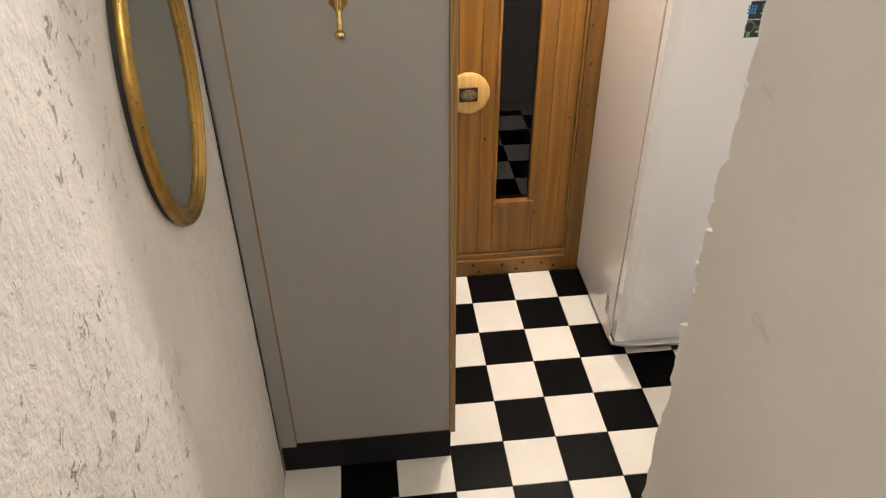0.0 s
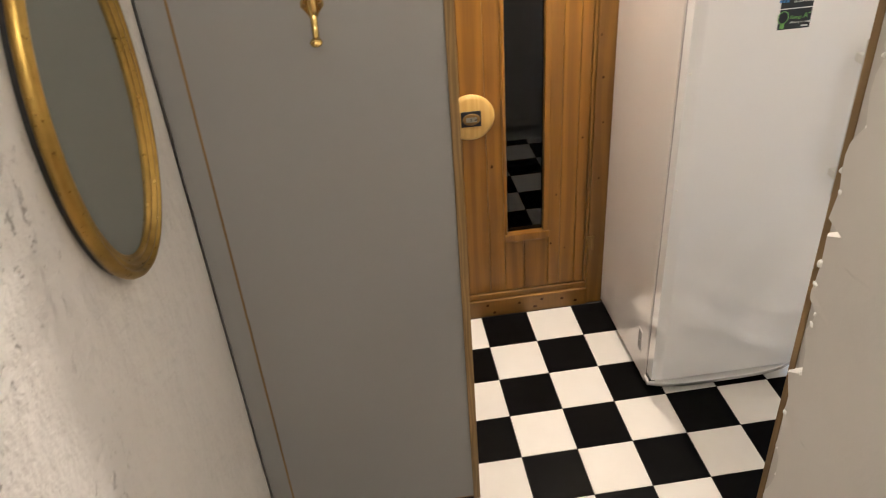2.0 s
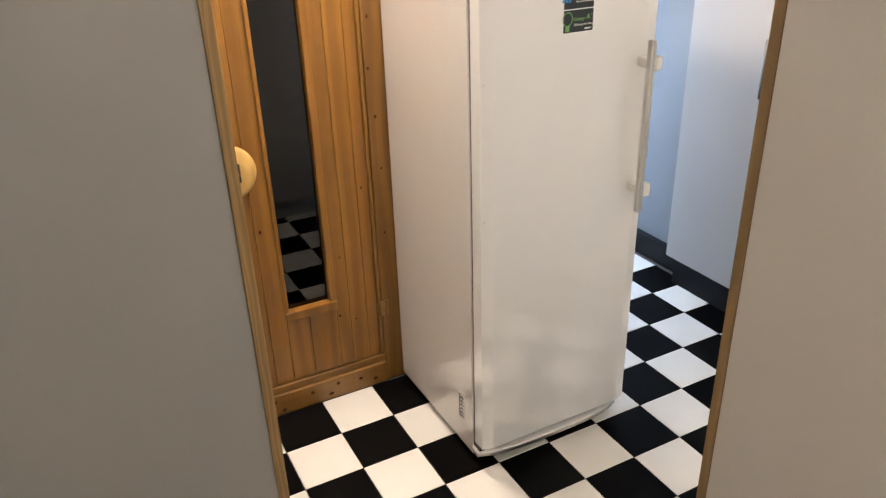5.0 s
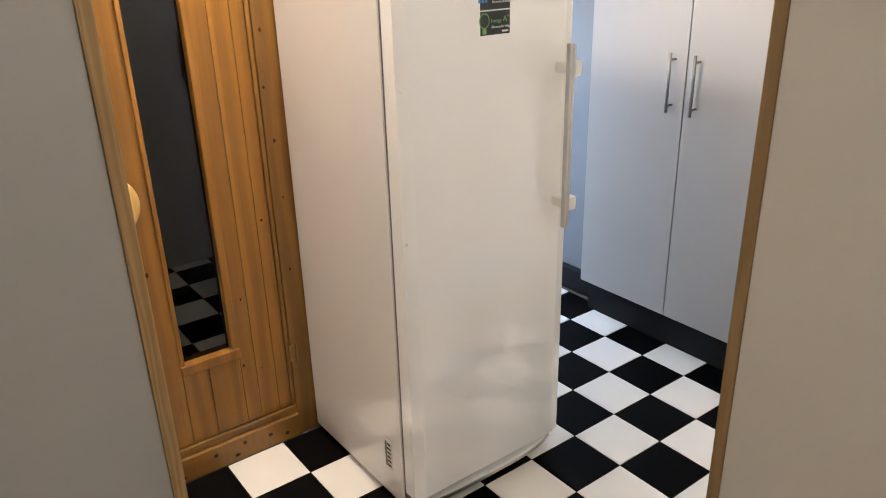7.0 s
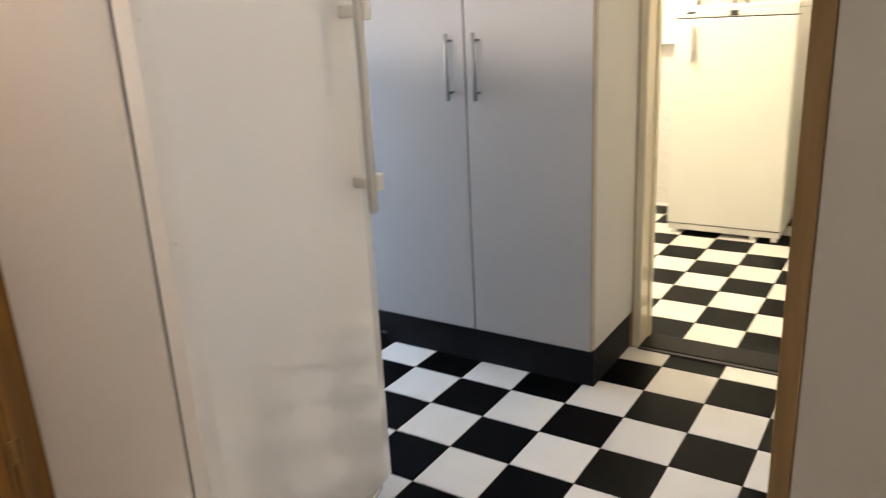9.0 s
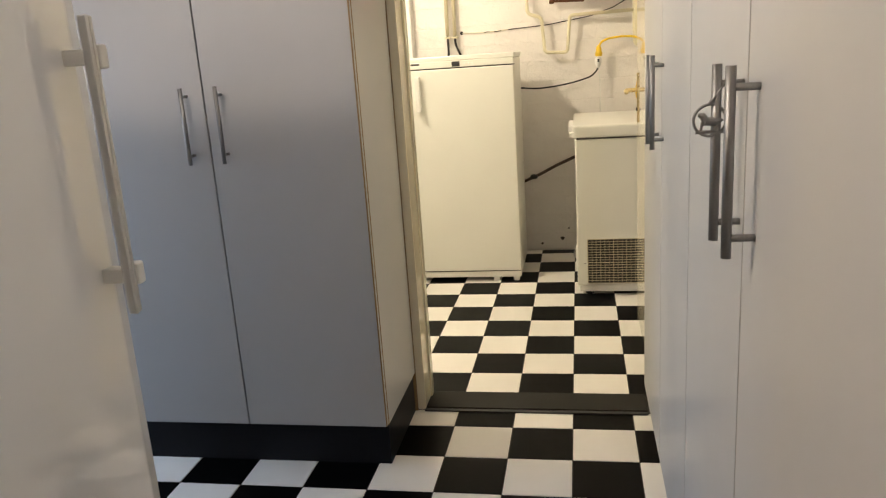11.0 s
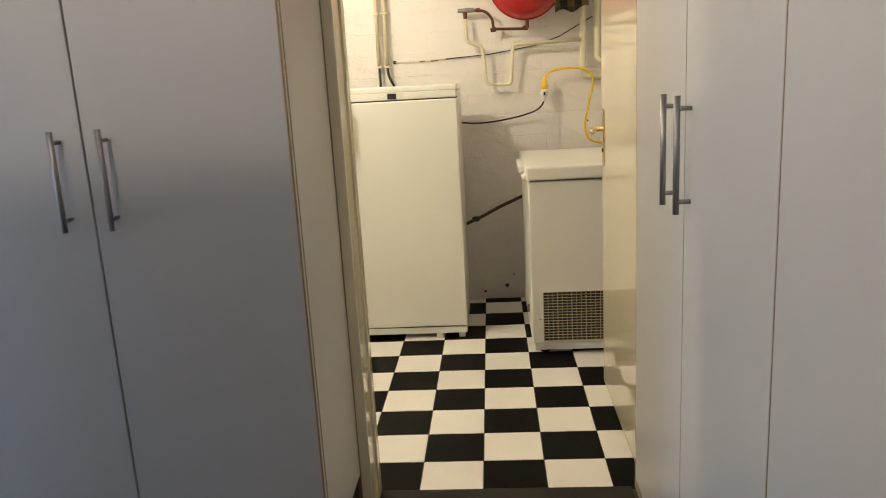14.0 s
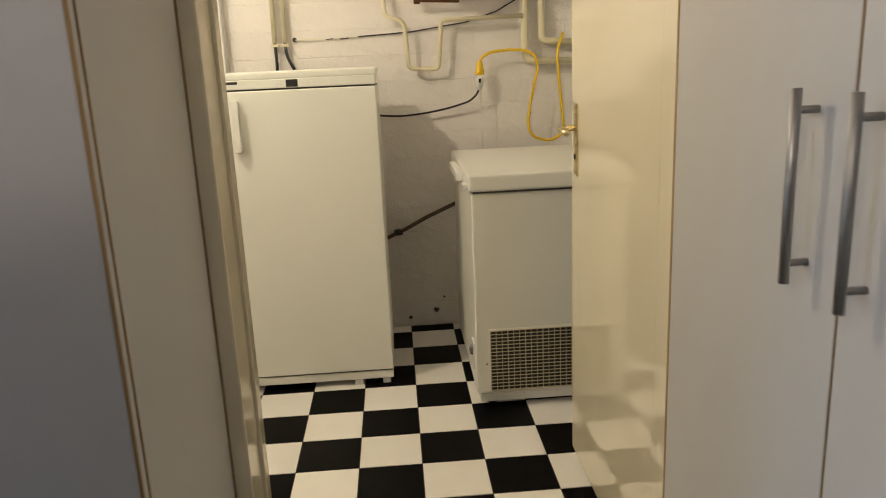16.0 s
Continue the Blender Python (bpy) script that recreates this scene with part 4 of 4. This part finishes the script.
for y, sway in ((-0.682, 0.0), (-0.726, -0.045)):
    part("pipe", tube([on_wall(y, 1.335), on_wall(y - 0.012, CEIL)], 0.0105, 12), M_PIPE, conduit, smooth=True)
    part("flex_tail", tube(rounded([on_wall(y, 1.337), on_wall(y - 0.002, 1.28), on_wall(y + sway, 1.19)], 0.03), 0.007, 10), M_CABLE, conduit, "black flexible hose", smooth=True)
for z in (1.325, 1.60, 1.84):
    for y in (-0.682, -0.726):
        part("clip", box((W - 0.043, y - 0.016, z - 0.006), (W, y + 0.016, z + 0.006), 0.003), M_PIPE, conduit)

ves = thing("expansion_vessel", (W - 0.11, -1.470, 1.70), "round red enamel expansion vessel hung on the wall", "tank")
VC = (W - 0.13, -1.470, 1.706)
part("shell", lathe([(0.02, -0.125), (0.09, -0.117), (0.150, -0.085), (0.176, -0.040), (0.184, -0.010), (0.184, 0.010), (0.176, 0.040), (0.150, 0.085), (0.09, 0.117), (0.02, 0.125)], VC, "x", 48), M_RED, ves, smooth=True)
part("seam", lathe([(0.1845, -0.010), (0.190, -0.007), (0.190, 0.007), (0.1845, 0.010)], VC, "x", 48), M_RED, ves, smooth=True)
part("outlet", tube([(W - 0.06, -1.478, 1.575), (W - 0.06, -1.478, 1.482)], 0.010, 10), M_COPPER, ves)

loop = thing("water_pipe", (W, -1.30, 1.22), "cream painted copper pipe bent into a loop", "pipe")
part("copper_run", tube(rounded([(W - 0.05, -1.19, 1.587), (W - 0.05, -1.262, 1.580), (W - 0.05, -1.298, 1.540), (W - 0.05, -1.301, 1.486), (W - 0.055, -1.474, 1.478), (W - 0.06, -1.478, 1.50)], 0.022), 0.0075, 12), M_COPPER, loop, "bare tarnished copper", smooth=True)
part("loop", tube(rounded([(W - 0.05, -1.156, 1.545), (W - 0.055, -1.160, 1.428), (W - 0.055, -1.240, 1.400), (W - 0.055, -1.253, 1.204), (W - 0.055, -1.383, 1.198), (W - 0.055, -1.400, 1.402), (W - 0.055, -1.755, 1.407)], 0.024, 8), 0.0098, 12), M_PIPE, loop, smooth=True)
valve = part("valve", tube([(W - 0.05, -1.118, 1.588), (W - 0.05, -1.150, 1.588), (W - 0.05, -1.160, 1.588), (W - 0.05, -1.206, 1.588)], [0.011, 0.011, 0.014, 0.012], 10), M_STEEL, loop, "dull steel stop valve")
part("valve_stem", tube([(W - 0.05, -1.156, 1.580), (W - 0.05, -1.156, 1.540)], [0.013, 0.009], 10), M_COPPER, valve)
for y in (-1.300, -1.468):
    part("elbow", lathe([(0.0095, -0.014), (0.0115, -0.010), (0.0115, 0.010), (0.0095, 0.014)], (W - 0.055, y, 1.482), "y", 12), M_COPPER, loop)
part("union", lathe([(0.0095, -0.012), (0.012, -0.008), (0.012, 0.008), (0.0095, 0.012)], (W - 0.05, -1.225, 1.586), "y", 10), M_COPPER, loop)

riser = thing("riser_pipe", (W, -1.76, 1.0), "cream painted vertical supply pipes in the corner", "pipe")
part("pipe", tube(rounded([(W - 0.04, -1.762, CEIL), (W - 0.04, -1.766, 1.218), (W - 0.04, -2.0, 1.206)], 0.03), 0.0155, 12), M_PIPE, riser, smooth=True)
part("pipe", tube(rounded([(W - 0.03, -1.836, CEIL), (W - 0.03, -1.841, 1.30), (W - 0.03, -2.05, 1.285)], 0.03), 0.0155, 12), M_PIPE, riser, smooth=True)

cable_run = thing("wall_cable", (W, -1.2, 1.37), "thin black cable strung across the painted wall", "cable")
CABLE = [(-0.766, 1.346), (-0.90, 1.342), (-1.04, 1.349), (-1.27, 1.360), (-1.51, 1.391), (-1.645, 1.431), (-1.82, 1.523)]
part("painted_length", tube([on_wall(y, z, 0.004) for y, z in CABLE[:3]], 0.0022, 8), M_PIPE, cable_run, "length painted over white", smooth=True)
part("cable", tube([on_wall(y, z, 0.0045) for y, z in CABLE[2:]], 0.0028, 8), M_CABLE, cable_run, smooth=True)
for k, (a, c) in enumerate(((-0.90, -0.93), (-0.96, -1.0))):
    part("bare_patch", tube([on_wall(a, 1.3425, 0.0055), on_wall(c, 1.3455, 0.0055)], 0.0022, 6), M_CABLE, cable_run)
part("wall_hole", lathe([(0.010, 0.0), (0.009, -0.004), (0.004, -0.005)], on_wall(-0.764, 1.347, 0.0), "x", 12), M_BLACK_P, cable_run)
fcab = thing("freezer_cable", (W, -1.3, 1.02), "black freezer power cable hanging to the socket", "cable")
part("cable", tube(rounded([(W - 0.10, -1.00, 1.03), (W - 0.06, -1.115, 1.010), (W - 0.03, -1.195, 1.000), (W - 0.03, -1.295, 1.006), (W - 0.03, -1.415, 1.024), (W - 0.045, -1.516, 1.053), (W - 0.058, -1.548, 1.085), (W - 0.062, -1.556, 1.112)], 0.05), 0.0045, 8), M_CABLE, fcab, smooth=True)
part("plug", lathe([(0.007, -0.048), (0.015, -0.034), (0.019, -0.016), (0.019, 0.004), (0.012, 0.010)], (W - 0.062, -1.557, 1.148), "z", 20), M_WHITE_P, fcab, "round white plug", smooth=True)
part("earth_contact", box((W - 0.083, -1.562, 1.132), (W - 0.0805, -1.552, 1.150), 0.001), M_BLACK_P, fcab)
lead = thing("white_lead", (W - 0.06, -1.562, 0.86), "thin white flex hanging down behind the chest freezer", "cable")
part("flex", tube(rounded([(W - 0.062, -1.560, 1.110), (W - 0.060, -1.566, 0.98), (W - 0.058, -1.563, 0.80)], 0.05), 0.0026, 8), M_WHITE_P, lead, smooth=True)
yc = thing("extension_cable", (W, -1.7, 1.2), "bright yellow extension cable looped over a pipe", "cable")
part("coupling", lathe([(0.007, 0.042), (0.012, 0.034), (0.015, 0.020), (0.016, 0.006), (0.0185, 0.003), (0.020, -0.006), (0.0185, -0.016), (0.015, -0.020)], (W - 0.062, -1.560, 1.184), "z", 24), M_YELLOW, yc, "yellow rubber coupling", smooth=True)
for a in (0.0, 0.9, 1.8, 2.7):
    part("grip_rib", tube([(W - 0.062 - 0.0200 * math.cos(a), -1.560 + 0.0200 * math.sin(a), 1.186), (W - 0.062 - 0.0190 * math.cos(a), -1.560 + 0.0190 * math.sin(a), 1.168)], 0.002, 6), M_YELLOW, yc)
part("cable", tube(rounded([(W - 0.062, -1.561, 1.218), (W - 0.062, -1.572, 1.240), (W - 0.06, -1.605, 1.258), (W - 0.065, -1.68, 1.267), (W - 0.075, -1.76, 1.262), (W - 0.08, -1.805, 1.238), (W - 0.085, -1.812, 1.18), (W - 0.08, -1.785, 1.065), (W - 0.08, -1.764, 0.95), (W - 0.08, -1.785, 0.885), (W - 0.08, -1.87, 0.862), (W - 0.08, -1.93, 0.90), (W - 0.08, -1.91, 1.10), (W - 0.07, -1.90, 1.25), (W - 0.06, -1.93, 1.33)], 0.035), 0.0062, 10), M_YELLOW, yc, smooth=True)
hose = thing("drain_hose", (W, -1.27, 0.52), "dark drain hose sloping between the two freezers", "hose")
part("hose", tube([(W - 0.05, -1.09, 0.445), (W - 0.045, -1.20, 0.490), (W - 0.04, -1.30, 0.540), (W - 0.04, -1.44, 0.600)], 0.009, 10), M_HOSE, hose, smooth=True)
part("tap", lathe([(0.012, -0.02), (0.016, 0.0), (0.012, 0.02)], (W - 0.05, -1.165, 0.478), "y", 10), M_BLACK_P, hose)

for k, (y, z, r) in enumerate(((-1.325, 0.075, 0.012), (-1.20, 0.045, 0.008), (-1.365, 0.14, 0.005), (-1.79, 0.985, 0.006))):
    bm = lathe([(r, 0.002), (r * 0.9, -0.003), (r * 0.4, -0.004)], (0, 0, 0), "x", 9)
    for v in bm.verts:
        v.co.y *= 1.0 + 0.35 * math.sin(3.0 * v.co.z / r + k)
    bmesh.ops.translate(bm, verts=bm.verts, vec=on_wall(y, z, 0.0))
    part("chipped_hole", bm, M_SCAR, back_wall)

# plaid cloth hung beside the vessel
M_CLOTH, n_, l_, b_ = material("plaid_cloth", (0.3, 0.25, 0.16), 0.9)
v_ = coords(n_, l_)
sep = n_.new("ShaderNodeSeparateXYZ")
l_.new(v_, sep.inputs[0])


def stripe(axis, freq, lo):
    a = n_.new("ShaderNodeMath")
    a.operation, a.inputs[1].default_value = "MULTIPLY", freq
    l_.new(sep.outputs[axis], a.inputs[0])
    f = n_.new("ShaderNodeMath")
    f.operation = "FRACT"
    l_.new(a.outputs[0], f.inputs[0])
    return ramp(n_, l_, f.outputs[0], [(lo, 0.0), (lo + 0.04, 1.0)])


base_ = mix(n_, l_, stripe(1, 14.0, 0.5), (0.30, 0.19, 0.085), (0.022, 0.024, 0.02))
base_ = mix(n_, l_, mix(n_, l_, 0.5, stripe(2, 14.0, 0.55), (0.0, 0.0, 0.0)), base_, (0.03, 0.035, 0.03))
l_.new(mix(n_, l_, mix(n_, l_, 0.9, stripe(2, 14.0, 0.90), (0.0, 0.0, 0.0)), base_, (0.55, 0.50, 0.38)), b_.inputs["Base Color"])
bm = bmesh.new()
grid = []
for i in range(13):
    u = i / 12
    grid.append([bm.verts.new((W - 0.16 + 0.018 * math.sin(u * 15) + 0.012 * math.sin(j * 0.9), -1.615 - 0.17 * u, 1.540 + 0.012 * math.sin(u * 9) + 0.022 * u + 0.05 * j)) for j in range(9)])
for A, B in zip(grid, grid[1:]):
    for k in range(8):
        bm.faces.new((A[k], A[k + 1], B[k + 1], B[k]))
bmesh.ops.solidify(bm, geom=bm.faces[:], thickness=0.004)
cloth = tagged(part("tea_towel", bm, M_CLOTH, smooth=True), "dark checked cloth hanging beside the red tank", "cloth")
peg = tagged(part("cloth_rail", tube([(W, -1.68, 1.955), (W - 0.17, -1.68, 1.945)], 0.006, 8), M_STEEL), "small steel peg holding the cloth", "hook")


# ---- lamps ----
def ceiling_globe(at, top, label):
    t = thing("ceiling_lamp", (at[0], at[1], top), label, "lamp")
    part("base", lathe([(0.06, 0.0), (0.06, -0.02), (0.045, -0.03)], (at[0], at[1], top), "z", 24), M_WHITE_P, t, smooth=True)
    return t


ceiling_globe(LAMP_MAIN, CEIL, "white bare-bulb holder on the basement ceiling")
ceiling_globe(LAMP_BACK, CEIL, "white bare-bulb holder on the back room ceiling")
# holder made up to go with the stair fill light
ceiling_globe(FILL_TOP, WELL, "unseen white bulb holder added above the stairs for fill")


# ---- floors: single tiles on a dark bed ----
def tile_mesh(w, d, mat, cache={}):
    key = (round(w, 4), round(d, 4), mat.name)
    if key not in cache:
        b = box((0.0012, 0.0012, -0.008), (w - 0.0012, d - 0.0012, 0.0), 0.0015, seg=1)
        me = bpy.data.meshes.new("tile")
        bmesh.ops.recalc_face_normals(b, faces=b.faces)
        b.to_mesh(me)
        b.free()
        me.materials.append(mat)
        cache[key] = me
    return cache[key]


def lay_tiles(floor, x_edges, y_edges, keep, white):
    for i, (xa, xb) in enumerate(x_edges):
        for j, (ya, yb) in enumerate(y_edges):
            if not keep((xa + xb) / 2, (ya + yb) / 2):
                continue
            t = new("tile", tile_mesh(xb - xa, yb - ya, M_TILE_W if white((xa + xb) / 2, (ya + yb) / 2) else M_TILE_B))
            t.location = Vector((xa, ya, 0)) - floor.location
            t.parent = floor


def cuts(lo, hi, start):
    k = math.floor((lo - start) / TILE) + 1
    e = [lo] + [start + TILE * q for q in range(k, 200) if lo + 1e-6 < start + TILE * q < hi - 1e-6] + [hi]
    return list(zip(e, e[1:]))


floor = tagged(part("floor", box((-0.95, -4.6, -0.1), (2.44, 1.5, -0.0025)), M_GROUT), "black and white checkered tile floor", "floor", kind="structure")
bx0 = 2.643
floor_back = tagged(part("floor_back", box((2.44, -2.45, -0.1), (4.70, 0.3, -0.0025)), M_GROUT), "black and white checkered tile floor in the back room", "floor", kind="structure")
cell = lambda x, s: math.floor((x - s) / TILE + 1e-6)


def in_main(x, y):
    if y > 0.03 and x < 1.28:
        return False
    if y < STAIR_Y + 0.17 and x < 0.30:
        return False
    return not (x > 0.36 and y < CAB_Y - 0.09) and not (x > 2.0 and y > 0.09)


lay_tiles(floor, cuts(WEST, EAST - 0.012, 0.0), cuts(-1.90, 1.40, 0.0), in_main, lambda x, y: (cell(x, 0.0) + (-cell(y, 0.0) - 1)) % 2 == 1)
lay_tiles(floor_back, cuts(2.453, BACK_X, bx0), cuts(-2.35, 0.20, 0.0), lambda x, y: True, lambda x, y: (cell(x, bx0) + (-cell(y, 0.0) - 1)) % 2 == 0)

# blocks of the back wall
BW, BH = 0.40, 0.115
shapes = [block_mesh(BW - 0.003, BH - 0.003, s) for s in range(5)]
half_shapes = [block_mesh(BW / 2 - 0.006, BH - 0.005, s) for s in range(3)]
brng = random.Random(3)
for r in range(19):
    y = -2.35 + (0.0 if r % 2 else -BW / 2)
    while y < 0.20 - 0.01:
        full = y >= -2.36 and y + BW <= 0.205
        if full or y < -2.36:
            me = brng.choice(shapes) if full else brng.choice(half_shapes)
            b = new("block", me)
            b.location = Vector((BACK_X - 0.008 + brng.uniform(-0.0006, 0.0006), (y if full else y + BW / 2) + 0.003, r * BH + 0.002)) - back_wall.location
            b.parent = back_wall
        y += BW
